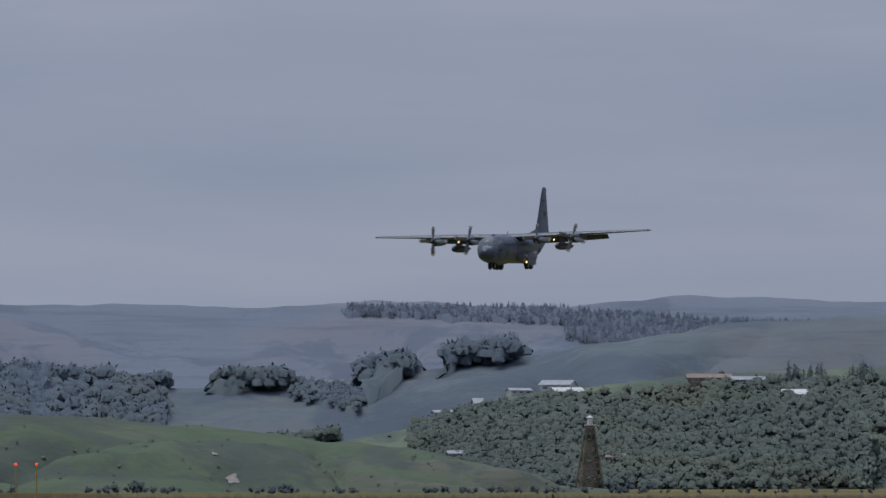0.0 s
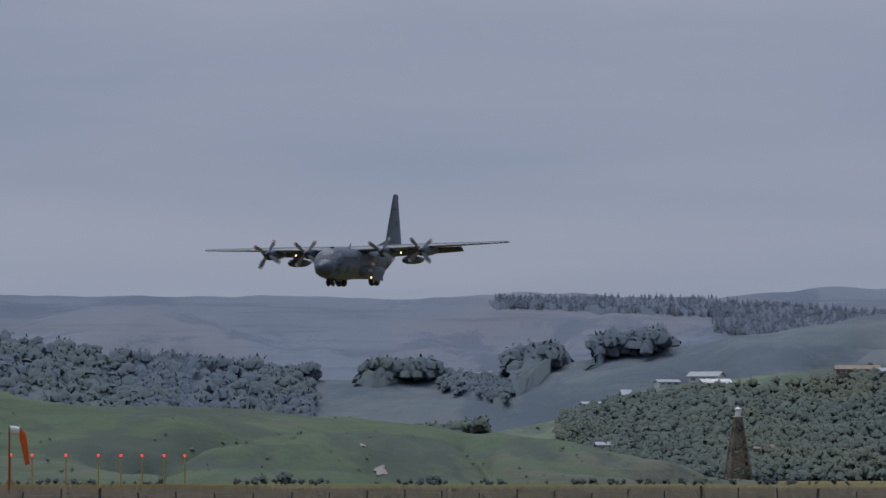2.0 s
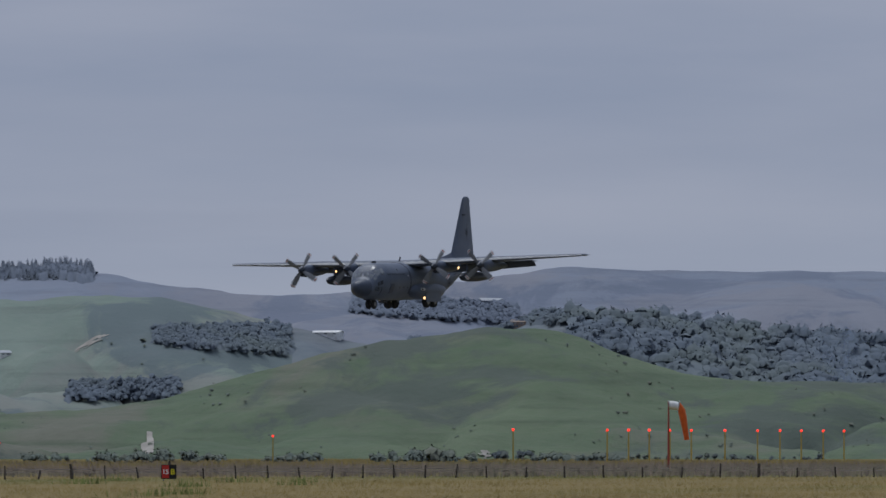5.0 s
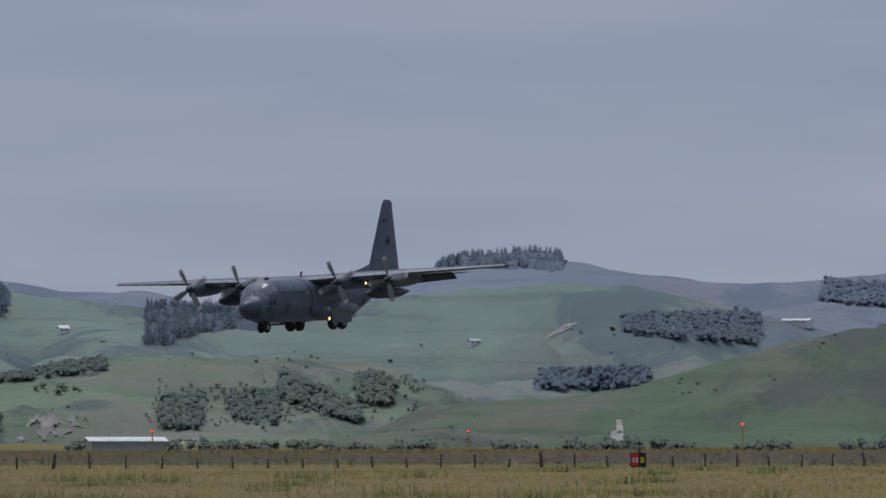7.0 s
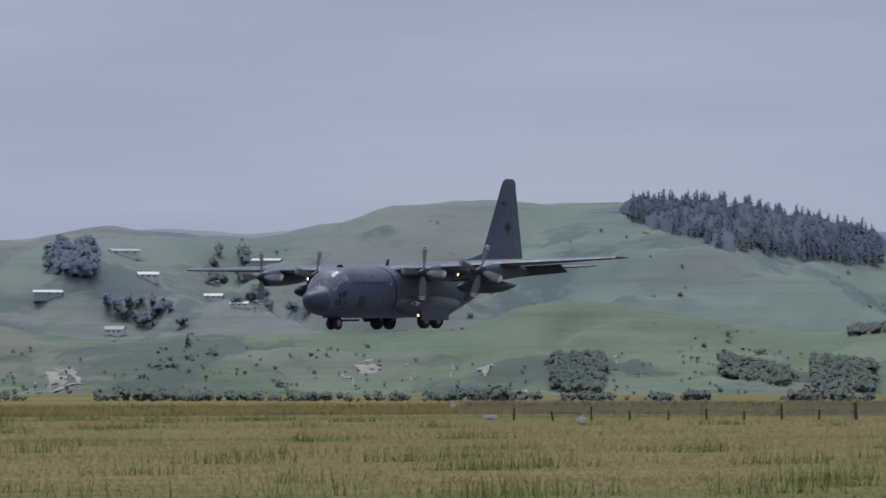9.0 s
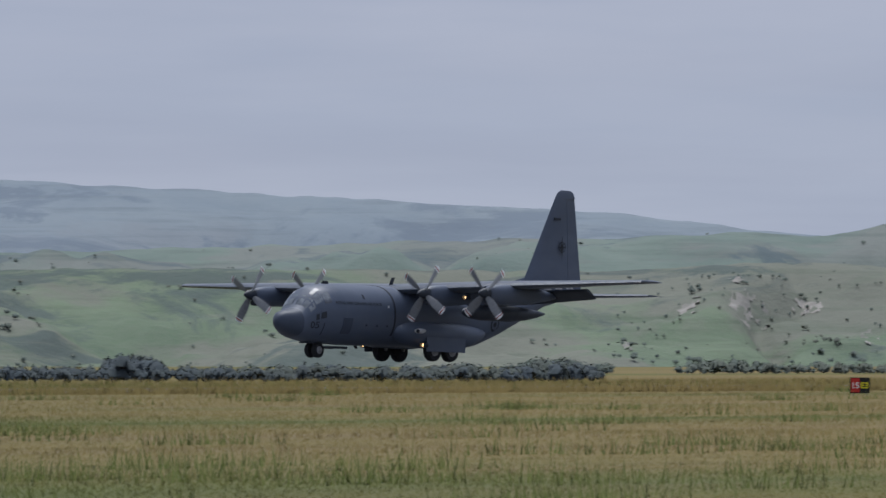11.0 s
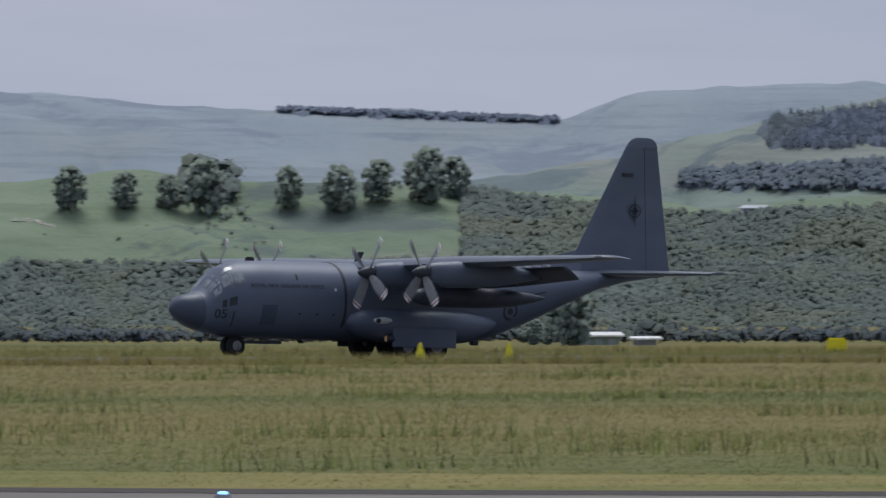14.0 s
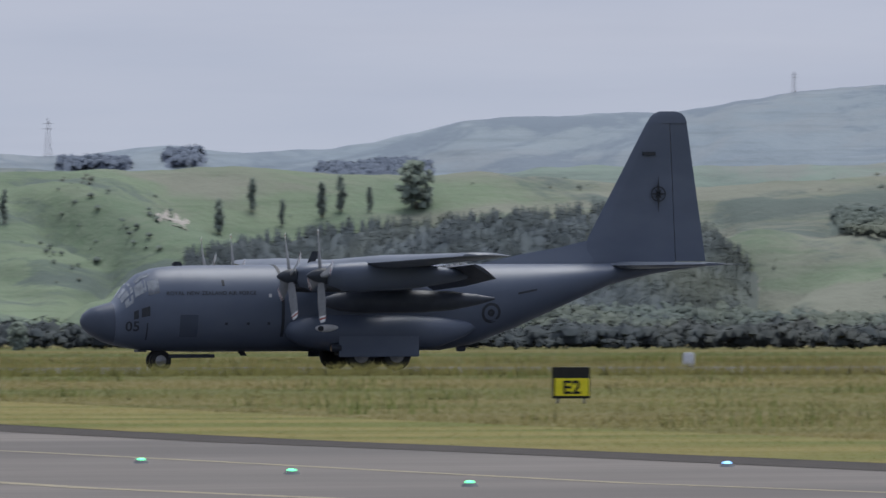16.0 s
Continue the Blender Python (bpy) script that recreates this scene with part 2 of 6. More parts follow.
M = {
    "field": grass_mat("field_grass", 0.3, None),
    "blades": grass_mat("grass_blades", 0.0, (0.93, 1.07)),
    "tuft": mat("green_tufts", (0.085, 0.11, 0.026), (0.115, 0.135, 0.034), 0.3, 0.95, 0, 0, None, 0.05, (0.8, 1.2)),
    "brown": mat("brown_scrub", (0.145, 0.115, 0.094), (0.178, 0.142, 0.11), 0.1, 0.95, 0, 0, (0.14, 0.13, 0.085), 0.02, (0.8, 1.2)),
    # eastern ranges: distance haze is mixed into these blue-grey base colours
    "far_east": hill_mat("far_hill_hazed_blue", (0.178, 0.208, 0.268), (0.20, 0.23, 0.288), (0.208, 0.218, 0.255), (0.145, 0.17, 0.225), 0.45, relief=0.15),
    "mid_east": hill_mat("wooded_hill_hazed", (0.14, 0.172, 0.196), (0.165, 0.195, 0.212), (0.17, 0.184, 0.198), (0.112, 0.138, 0.172), 0.7, (0.5, 0.6), (0.5, 0.58), 0.2),
    "mown": mat("mown_grass", (0.185, 0.158, 0.05), (0.222, 0.185, 0.066), 0.8, 0.95, 0, 0.2, (0.13, 0.138, 0.036), 0.12, None, (0.4, 1, 1), 0.2, (0.44, 0.6)),
    "asphalt": mat("asphalt", (0.15, 0.131, 0.117), (0.185, 0.164, 0.147), 1.5, 0.85, 0, 0.1, (0.112, 0.1, 0.091), 0.06, None, (0.25, 1, 1)),
    "runway": mat("runway_asphalt", (0.10, 0.10, 0.105), (0.14, 0.14, 0.14), 0.8, 0.85, 0, 0.1, (0.08, 0.08, 0.08), 0.05),
    "earth": mat("bare_earth", (0.04, 0.034, 0.03), (0.06, 0.05, 0.043), 2.0, 0.95, 0, 0.4),
    "line": mat("worn_paint", (0.33, 0.28, 0.18), (0.22, 0.195, 0.15), 2.5, 0.8, 0, 0.05),
    # haze painted into the slope colours, paler and bluer from near to far
    "far": hill_mat("far_hill_hazed", (0.215, 0.258, 0.295), (0.25, 0.29, 0.315), (0.24, 0.268, 0.29), (0.175, 0.21, 0.25), 0.45, relief=0.15),
    "mid": hill_mat("hill_pasture_hazed", (0.158, 0.208, 0.182), (0.2, 0.252, 0.212), (0.208, 0.22, 0.202), (0.118, 0.15, 0.16), 0.65, relief=0.2),
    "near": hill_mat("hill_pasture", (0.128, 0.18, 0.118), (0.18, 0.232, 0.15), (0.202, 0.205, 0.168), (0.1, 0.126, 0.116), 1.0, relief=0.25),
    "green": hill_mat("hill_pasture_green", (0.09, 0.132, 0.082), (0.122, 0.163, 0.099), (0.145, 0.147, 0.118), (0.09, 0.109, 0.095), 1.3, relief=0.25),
    "scar": mat("pale_cliff", (0.30, 0.28, 0.25), (0.40, 0.37, 0.33), 0.3, 0.95, 0, 0.5, (0.2, 0.195, 0.17), 0.06),
    # tree_ and bush_ tones by layer carry painted haze, bluest and palest far off
    "tree_far": mat("far_trees_hazed", (0.115, 0.14, 0.186), (0.13, 0.156, 0.204), 0.1, 0.95, 0, 0, None, 0.05, (0.93, 1.07)),
    "tree_mid": mat("hillside_trees_hazed", (0.07, 0.091, 0.128), (0.08, 0.102, 0.137), 0.1, 0.95, 0, 0, (0.086, 0.108, 0.126), 0.02, (0.92, 1.08)),
    "tree_near": mat("scrub_and_trees_hazed", (0.058, 0.074, 0.086), (0.07, 0.087, 0.093), 0.15, 0.95, 0, 0, (0.09, 0.104, 0.09), 0.03, (0.86, 1.14)),
    "scrub_pale": mat("low_bushes", (0.098, 0.122, 0.108), (0.118, 0.142, 0.12), 0.15, 0.95, 0, 0, (0.13, 0.14, 0.11), 0.03, (0.85, 1.15)),
    "bush_near": mat("broadleaf_scrub_hazed", (0.09, 0.113, 0.106), (0.11, 0.134, 0.117), 0.15, 0.95, 0, 0, (0.115, 0.13, 0.1), 0.03, (0.86, 1.14)),
    "bush_mid": mat("broadleaf_woods_hazed", (0.096, 0.122, 0.156), (0.109, 0.135, 0.165), 0.1, 0.95, 0, 0, (0.105, 0.13, 0.14), 0.02, (0.92, 1.08)),
    "shelter": mat("shelter_belt_leaves", (0.046, 0.057, 0.063), (0.057, 0.068, 0.07), 0.2, 0.95, 0, 0, (0.066, 0.072, 0.066), 0.05, (0.9, 1.1)),
    "tree_bare": mat("leafless_trees", (0.135, 0.135, 0.138), (0.16, 0.158, 0.155), 0.1, 0.95, 0, 0, None, 0.05, (0.88, 1.12)),
    # foliage green lightened and blued to put haze over the single trees
    "leaf": mat("leaf_clumps_hazed", (0.145, 0.178, 0.15), (0.17, 0.205, 0.162), 0.5, 0.9, 0, 0, None, 0.05, (0.82, 1.18)),
    "bark": mat("bark", (0.10, 0.085, 0.07), (0.15, 0.13, 0.11), 3.0, 0.95, 0, 0.5),
    "paint": mat("grey_aircraft_paint", (0.086, 0.108, 0.155), (0.1, 0.122, 0.168), 1.2, 0.46, 0, 0.02, (0.076, 0.096, 0.138), 0.35, None, (0.5, 1, 1), 0.45),
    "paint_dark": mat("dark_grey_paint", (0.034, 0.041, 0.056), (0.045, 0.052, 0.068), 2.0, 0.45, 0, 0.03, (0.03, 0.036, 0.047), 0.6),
    "paint_nose": mat("radome_paint", (0.058, 0.072, 0.102), (0.068, 0.082, 0.114), 1.6, 0.42, 0, 0.02),
    "paint_wing": mat("wing_paint", (0.10, 0.117, 0.15), (0.12, 0.137, 0.17), 1.2, 0.34, 0, 0.02, (0.09, 0.106, 0.136), 0.5),
    "marking": mat("dark_marking", (0.03, 0.034, 0.042), (0.04, 0.044, 0.052), 4, 0.6, 0, 0),
    "pale_marking": mat("pale_marking", (0.55, 0.55, 0.55), (0.65, 0.65, 0.65), 4, 0.6, 0, 0),
    "rubber": mat("tyre_rubber", (0.018, 0.018, 0.02), (0.028, 0.028, 0.03), 6, 0.8, 0, 0.1),
    "steel": mat("landing_gear_steel", (0.22, 0.22, 0.23), (0.3, 0.3, 0.3), 5, 0.45, 0.5, 0.05),
    "blade": mat("propeller_blade", (0.17, 0.175, 0.185), (0.22, 0.225, 0.23), 5, 0.45, 0, 0.02),
    "tip_red": mat("red_paint", (0.30, 0.06, 0.045), (0.36, 0.08, 0.05), 5, 0.5, 0, 0),
    "tip_white": mat("white_paint", (0.7, 0.7, 0.7), (0.78, 0.78, 0.77), 5, 0.5, 0, 0.02, (0.6, 0.59, 0.56), 0.8),
    # reflected brightness is painted into the glass as a mottled pale tone
    "glass": mat("glass_pale_reflection", (0.16, 0.18, 0.20), (0.26, 0.28, 0.30), 2.5, 0.08, 0, 0, (0.08, 0.09, 0.11), 1.1, None, (1, 1, 1), 0.8),
    "orange": mat("orange_fabric", (0.62, 0.10, 0.02), (0.72, 0.14, 0.03), 3, 0.8, 0, 0.1),
    "pole_yellow": mat("yellow_pole", (0.42, 0.30, 0.06), (0.5, 0.36, 0.09), 3, 0.6, 0, 0.05),
    "wood": mat("weathered_post", (0.07, 0.06, 0.05), (0.12, 0.10, 0.085), 4, 0.9, 0, 0.3),
    "sign_black": mat("black_panel", (0.012, 0.012, 0.013), (0.02, 0.02, 0.02), 4, 0.5, 0, 0.02),
    "sign_yellow": mat("yellow_panel", (0.75, 0.66, 0.02), (0.82, 0.72, 0.04), 4, 0.5, 0, 0.02),
    "sign_red": mat("red_panel", (0.5, 0.03, 0.025), (0.58, 0.04, 0.03), 4, 0.5, 0, 0.02),
    "roof": mat("grey_roofing", (0.33, 0.35, 0.38), (0.42, 0.44, 0.47), 1.0, 0.6, 0, 0.1),
    "roof_green": mat("green_roofing", (0.22, 0.30, 0.25), (0.28, 0.36, 0.31), 1.0, 0.6, 0, 0.1),
    "roof_tile": mat("brown_roofing", (0.25, 0.19, 0.16), (0.33, 0.25, 0.2), 1.0, 0.7, 0, 0.1),
    "stone": mat("rough_tower_timber", (0.17, 0.155, 0.125), (0.25, 0.23, 0.19), 1.5, 0.95, 0, 0.5, (0.10, 0.11, 0.08), 0.4),
    "red_light": glow("red_lamp", (1.0, 0.035, 0.02), 1.5),
    "blue_light": glow("blue_lamp", (0.2, 0.5, 1.0), 1.8),
    "green_light": glow("green_lamp", (0.12, 0.85, 0.4), 1.4),
    "landing_light": glow("landing_lamp", (1.0, 0.62, 0.28), 3.0),
}


# ---- helpers of the build ----
def link(name, bm, material, parent=None, smooth=True):
    me = bpy.data.meshes.new(name)
    bm.to_mesh(me)
    bm.free()
    me.materials.append(M[material])
    if smooth:
        for f in me.polygons:
            f.use_smooth = True
        me.set_sharp_from_angle(angle=radians(40))
    ob = new(name, me)
    ob.parent = parent
    return ob


def part(name, bm, material, parent, label="", smooth=True):
    return tagged(link(name, bm, material, parent, smooth), label)


def raw(name, verts, faces, material, parent=None, smooth=False):
    me = bpy.data.meshes.new(name)
    me.from_pydata(verts, [], faces)
    me.materials.append(M[material])
    if smooth:
        me.polygons.foreach_set("use_smooth", [True] * len(me.polygons))
    ob = new(name, me)
    ob.parent = parent
    return ob


def box(bm, x0, y0, z0, x1, y1, z1, bevel=0.0):
    g = bmesh.ops.create_cube(bm, size=1, matrix=Matrix.Translation(((x0 + x1) / 2, (y0 + y1) / 2, (z0 + z1) / 2)) @ Matrix.Diagonal((x1 - x0, y1 - y0, z1 - z0, 1)))
    if bevel:
        bmesh.ops.bevel(bm, geom=list({e for v in g["verts"] for e in v.link_edges}), offset=bevel, segments=2, affect="EDGES")
    return bm


def tube(bm, a, b, r0, r1=None, n=8):
    a, b = Vector(a), Vector(b)
    m = Matrix.Translation((a + b) / 2) @ (b - a).to_track_quat("Z", "Y").to_matrix().to_4x4()
    bmesh.ops.create_cone(bm, cap_ends=True, segments=n, radius1=r0, radius2=r0 if r1 is None else r1, depth=(b - a).length, matrix=m)
    return bm


def loft(bm, rings, caps=True):
    rows = [[bm.verts.new(p) for p in ring] for ring in rings]
    n = len(rows[0])
    for a, b in zip(rows, rows[1:]):
        for i in range(n):
            bm.faces.new((a[i], a[(i + 1) % n], b[(i + 1) % n], b[i]))
    if caps:
        bm.faces.new(rows[0][::-1])
        bm.faces.new(rows[-1])
    bmesh.ops.recalc_face_normals(bm, faces=bm.faces[:])
    return bm


def polar(az, r, z=0.0):
    return (r * math.sin(radians(az)), r * math.cos(radians(az)), z)


# ---- crest lines (bearing, metres) and woods (bearing, top, foot, bearing, top, foot, size, number) ----
FAR_CREST = [(8, 98.9), (12.6, 98.9), (13.1, 97.3), (13.8, 104.6), (14.4, 99.6), (15.1, 102.9), (16.1, 120.5), (16.9, 122.5), (17.5, 123.8), (18.4, 135.1), (19.4, 142.7), (20.2, 138.1), (21.0, 134.1), (21.8, 119.5), (22.3, 123.8), (22.8, 140.1), (23.7, 142.4), (24.4, 141.4), (25.4, 131.1), (26.0, 140.1), (26.8, 130.8), (27.3, 134.1), (28.3, 131.4), (29.4, 123.8), (30.1, 120.5), (30.9, 122.8), (32.1, 114.9), (32.7, 133.1), (33.9, 136.4), (34.4, 138.7), (35.8, 106.9), (37.5, 123.5), (38.0, 127.8), (39.7, 120.2), (41.0, 127.5), (42.0, 126.1), (42.5, 123.8)]
FAR_CREST += [(43.4, 118.2), (44.0, 111.2), (50.1, 84.4), (51.2, 73.8), (51.7, 70.2), (52.5, 77.8), (53.4, 83.4), (54.0, 87.1), (54.9, 91.7), (55.5, 88.4), (56.2, 96.4), (56.9, 108.0), (58.0, 106.7), (59.0, 103.7), (59.5, 93.7), (60.0, 90.4), (60.6, 82.5), (61.1, 84.4), (61.8, 71.2), (62.6, 82.8), (63.1, 94.7), (63.9, 106.0), (64.6, 95.7), (65.4, 88.1), (66.0, 90.4), (66.9, 97.4), (67.6, 105.7), (68.2, 102.7), (69.2, 102.3), (70.4, 102.7), (71.2, 100.4), (72.2, 105.3), (73.0, 101.0), (73.6, 102.7), (74.5, 108.3), (75.1, 106.3), (75.8, 103.7), (80, 103.7)]
MID_CREST = [(8, 58.0), (12.6, 58.0), (15.1, 51.7), (16.9, 59.2), (19.4, 59.2), (21.0, 65.5), (22.8, 78.5), (23.6, 88.9), (24.2, 91.0), (24.8, 84.7), (25.9, 71.2), (27.2, 47.7), (28.5, 47.7), (29.3, 45.4), (30.9, 49.6), (31.7, 52.6), (32.7, 62.0), (33.6, 73.5), (34.7, 83.9), (35.4, 89.1), (36.7, 86.6), (38.4, 79.3), (39.2, 74.9), (40.0, 69.3), (40.8, 55.7), (41.7, 41.1), (42.5, 32.7), (44.0, 36.9), (49.6, 44.5), (50.1, 45.0)]
MID_CREST += [(50.5, 45.4), (51.2, 47.0), (51.6, 44.8), (52.2, 50.2), (52.8, 53.2), (53.3, 52.4), (53.9, 53.8), (54.3, 60.2), (54.6, 59.0), (55.2, 56.0), (55.5, 55.6), (56.2, 60.8), (56.45, 66.6), (56.9, 68.4), (58.0, 67.9), (59.0, 65.8), (60.1, 54.1), (61.0, 47.8), (61.8, 43.6), (63.4, 54.3), (64.0, 56.4), (64.6, 56.4), (65.2, 50.1), (66.0, 39.6), (66.9, 37.6), (67.6, 52.4), (68.3, 47.2), (69.1, 38.8), (70.0, 34.4), (70.8, 34.4), (71.4, 34.4), (72.3, 39.6), (73.0, 44.9), (74.7, 58.5), (75.8, 61.6), (80, 61.6)]
NEAR_CREST = [(8, 30.2), (12.6, 30.2), (13.8, 30.9), (14.4, 31.4), (15.1, 29.9), (16.2, 30.3), (16.9, 28.5), (17.7, 27.7), (18.9, 29.4), (19.4, 29.9), (20.1, 27.2), (21.0, 26.8), (22.1, 29.1), (22.9, 32.8), (23.8, 28.7), (24.7, 27.7), (25.4, 26.5), (26.1, 23.5), (26.9, 22.9), (27.6, 25.7), (28.9, 29.8), (29.8, 27.4), (30.6, 27.6), (31.4, 26.4), (32.5, 24.3), (33.3, 22.1), (34.0, 24.7), (34.9, 24.8), (35.6, 22.3), (36.3, 17.4), (37.1, 14.1), (38.1, 8.1), (38.8, 3.9), (40.0, -2.5)]
NEAR_CREST += [(41.7, 0.2), (42.5, 8.1), (43.1, 16.7), (44.0, 18.4), (50.1, 18.0), (51.3, 19.8), (52.0, 19.1), (52.9, 15.5), (53.6, 12.6), (54.3, 10.1), (55.3, 11.3), (56.5, 11.3), (57.1, 12.9), (57.7, 18.1), (58.3, 16.1), (59.0, 12.8), (59.6, 11.4), (60.2, 12.6), (60.9, 16.9), (61.7, 16.2), (62.2, 16.2), (62.9, 14.5), (64.0, -0.0), (64.8, -1.1), (66.5, 2.2), (69.4, 3.8), (70.6, 5.9), (71.7, 8.1), (72.3, 10.8), (73.1, 17.8), (73.7, 19.5), (74.5, 21.3), (75.6, 23.2), (80, 23.2)]
GREEN_CREST = [(61.9, -2.8), (62.6, 0.3), (63.1, 6.1), (64.0, 7.1), (64.6, 8.6), (65.4, 13.3), (66.2, 17.2), (67.0, 19.5), (67.6, 19.0), (68.1, 15.0), (68.6, 12.1), (69.1, 11.3), (69.8, 11.5), (70.4, 10.4), (71.0, 9.4), (71.8, 7.5), (72.5, 6.1), (73.0, 3.2), (73.4, 0.8), (74.3, -1.6), (75.8, -2.4)]
WOODS = {}
WOODS[('far', 'pine')] = [
    (71.88, 296, 284, 73.49, 294, 269, 17, 130),
    (73.49, 292, 244, 74.73, 272, 204, 16, 420),
    (74.73, 272, 204, 75.83, 262, 194, 16, 330),
    (61.33, 208, 188, 62.61, 233, 178, 28, 210),
    (63.22, 313, 289, 64.17, 313, 291, 24, 120),
    (41.16, 331, 286, 42.07, 266, 231, 16, 180),
    (42.07, 236, 208, 43.51, 216, 194, 16, 170),
    (26.39, 408, 396, 26.82, 388, 380, 24, 60),
]
WOODS[('mid', 'round')] = [
    (72.0, 179, 149, 72.44, 204, 179, 62, 60),
    (72.58, 209, 189, 73.18, 219, 199, 60, 70),
    (69.36, 204, 64, 70.15, 184, 64, 50, 150),
    (70.15, 164, 70, 70.6, 164, 80, 40, 80),
    (70.89, 179, 149, 71.51, 184, 159, 52, 60),
    (71.51, 164, 134, 72.0, 144, 114, 26, 60),
    (67.61, 215, 60, 69.09, 200, 60, 46, 260),
    (69.09, 200, 60, 69.75, 185, 60, 46, 110),
    (66.45, 240, 225, 67.61, 225, 205, 22, 50),
    (63.96, 99, 74, 64.79, 109, 74, 22, 90),
    (64.58, 199, 174, 65.61, 209, 154, 20, 150),
    (53.97, 231, 190, 54.34, 231, 185, 34, 20),
    (54.4, 150, 100, 55.0, 140, 95, 30, 18),
    (53.98, 238, 193, 54.35, 238, 183, 32, 36),
    (55.14, 223, 178, 55.47, 223, 173, 28, 18),
    (55.3, 165, 125, 55.9, 158, 118, 26, 14),
    (34.6, 291, 221, 36.16, 276, 205, 22, 200),
    (36.1, 272, 186, 36.82, 155, 121, 24, 150),
    (32.99, 246, 221, 34.31, 261, 221, 24, 140),
    (34.31, 261, 221, 35.8, 296, 216, 22, 200),
    (35.8, 266, 196, 36.79, 166, 126, 24, 130),
    (25.37, 330, 305, 25.99, 330, 305, 15, 30),
]
WOODS[('near', 'round')] = [
    (71.22, 79, 69, 71.84, 99, 64, 36, 45),
    (72.33, 84, 24, 73.08, 129, -6, 26, 170),
    (73.08, 129, -11, 74.52, 149, -16, 28, 330),
    (74.52, 154, -11, 75.83, 164, -11, 32, 300),
    (59.84, 92, 80, 60.83, 126, 106, 18, 60),
    (57.65, 38, -7, 58.07, 43, -10, 24, 50),
    (59.55, 43, -14, 60.05, 23, -16, 24, 60),
    (61.2, 53, 8, 61.53, 53, 3, 24, 45),
    (61.7, 63, 23, 62.07, 63, 13, 22, 50),
    (62.07, 103, 58, 62.65, 38, 13, 24, 80),
    (62.65, 98, 53, 62.93, 88, 43, 22, 30),
    (57.69, 36, -14, 58.06, 26, -16, 24, 50),
    (58.88, 46, 11, 59.42, 16, -9, 20, 50),
    (53.64, 66, -29, 56.12, 56, -29, 13, 60),
    (56.12, 46, -32, 59.83, 56, -32, 12, 90),
    (50.06, 138, -27, 53.77, 118, -27, 12, 110),
    (37.53, 26, -44, 39.18, -14, -49, 24, 130),
    (31.43, 211, -54, 33.28, 171, -54, 21, 560),
    (33.28, 171, -54, 34.93, 194, -54, 21, 540),
    (34.93, 194, -54, 36.58, 136, -44, 21, 420),
    (36.58, 116, -34, 37.89, 86, -19, 20, 170),
    (28.03, 82, -43, 29.76, 77, -43, 26, 230),
    (29.76, 77, -43, 31.41, 87, -43, 26, 220),
    (24.33, 38, -52, 25.98, 18, -52, 32, 110),
    (27.83, 48, -52, 30.8, 28, -52, 24, 200),
    (24.88, 25, -45, 27.18, -5, -45, 38, 130),
    (16.89, -2, -52, 19.53, -7, -52, 34, 120),
    (12.59, -23, -51, 13.91, -23, -51, 26, 60),
    (15.56, 7, -51, 18.08, 7, -51, 34, 120),
    (18.66, 188, 153, 20.1, 173, 133, 26, 70),
    (29.38, 248, 208, 29.73, 248, 198, 60, 30),
    (31.41, 212, 97, 31.74, 212, 97, 22, 60),
    (61.08, 79, 9, 63.14, 99, 24, 12, 260),
    (42.48, 106, -34, 44.0, 116, -34, 12, 110),
]
WOODS[('near', 'pine')] = [
    (75.06, 169, 154, 75.83, 174, 144, 44, 24),
    (41.66, 116, -14, 43.02, 146, -14, 26, 260),
    (20.71, 200, -35, 22.07, 250, -35, 46, 430),
    (22.07, 255, -35, 23.76, 260, -35, 46, 640),
    (23.76, 255, -25, 24.03, 195, -25, 34, 80),
    (19.53, 103, -47, 20.71, 183, -47, 34, 260),
    (16.89, 193, -47, 17.71, 163, -47, 32, 200),
    (17.71, 163, -47, 18.08, 93, -47, 30, 60),
    (13.91, 107, -33, 14.9, 152, -33, 30, 190),
    (14.9, 152, -33, 16.88, 187, -33, 30, 460),
]
WOODS[('mid', 'pine')] = [
    (58.22, 311, 286, 59.01, 311, 236, 36, 330),
    (59.01, 311, 236, 60.11, 251, 206, 34, 380),
    (61.32, 214, 169, 62.6, 244, 209, 24, 150),
    (61.08, 224, 159, 61.32, 219, 159, 24, 50),
    (38.46, 376, 321, 39.26, 341, 301, 40, 230),
    (39.26, 336, 301, 41.07, 251, 166, 34, 520),
    (41.12, 241, 201, 42.07, 186, 136, 26, 230),
    (42.07, 181, 106, 44.0, 196, 146, 26, 420),
    (39.43, 121, 91, 40.05, 121, 91, 34, 24),
    (33.61, 341, 296, 34.81, 371, 301, 22, 330),
    (23.6, 440, 417, 24.84, 405, 375, 32, 180),
    (24.84, 395, 373, 25.99, 330, 305, 24, 130),
]
WOODS[('far', 'round')] = [
    (60.63, 208, 173, 61.41, 208, 158, 20, 110),
    (66.03, 264, 229, 67.26, 239, 209, 18, 120),
    (30.05, 361, 356, 32.12, 342, 337, 15, 60),
    (19.77, 415, 388, 21.26, 393, 373, 16, 110),
    (14.9, 270, 240, 15.75, 280, 244, 18, 110),
    (13.0, 278, 266, 13.54, 278, 266, 22, 40),
    (13.79, 292, 272, 14.07, 292, 272, 24, 30),
]
WOODS[('mid', 'bare')] = [
    (39.26, 241, 196, 40.25, 221, 176, 38, 70),
]


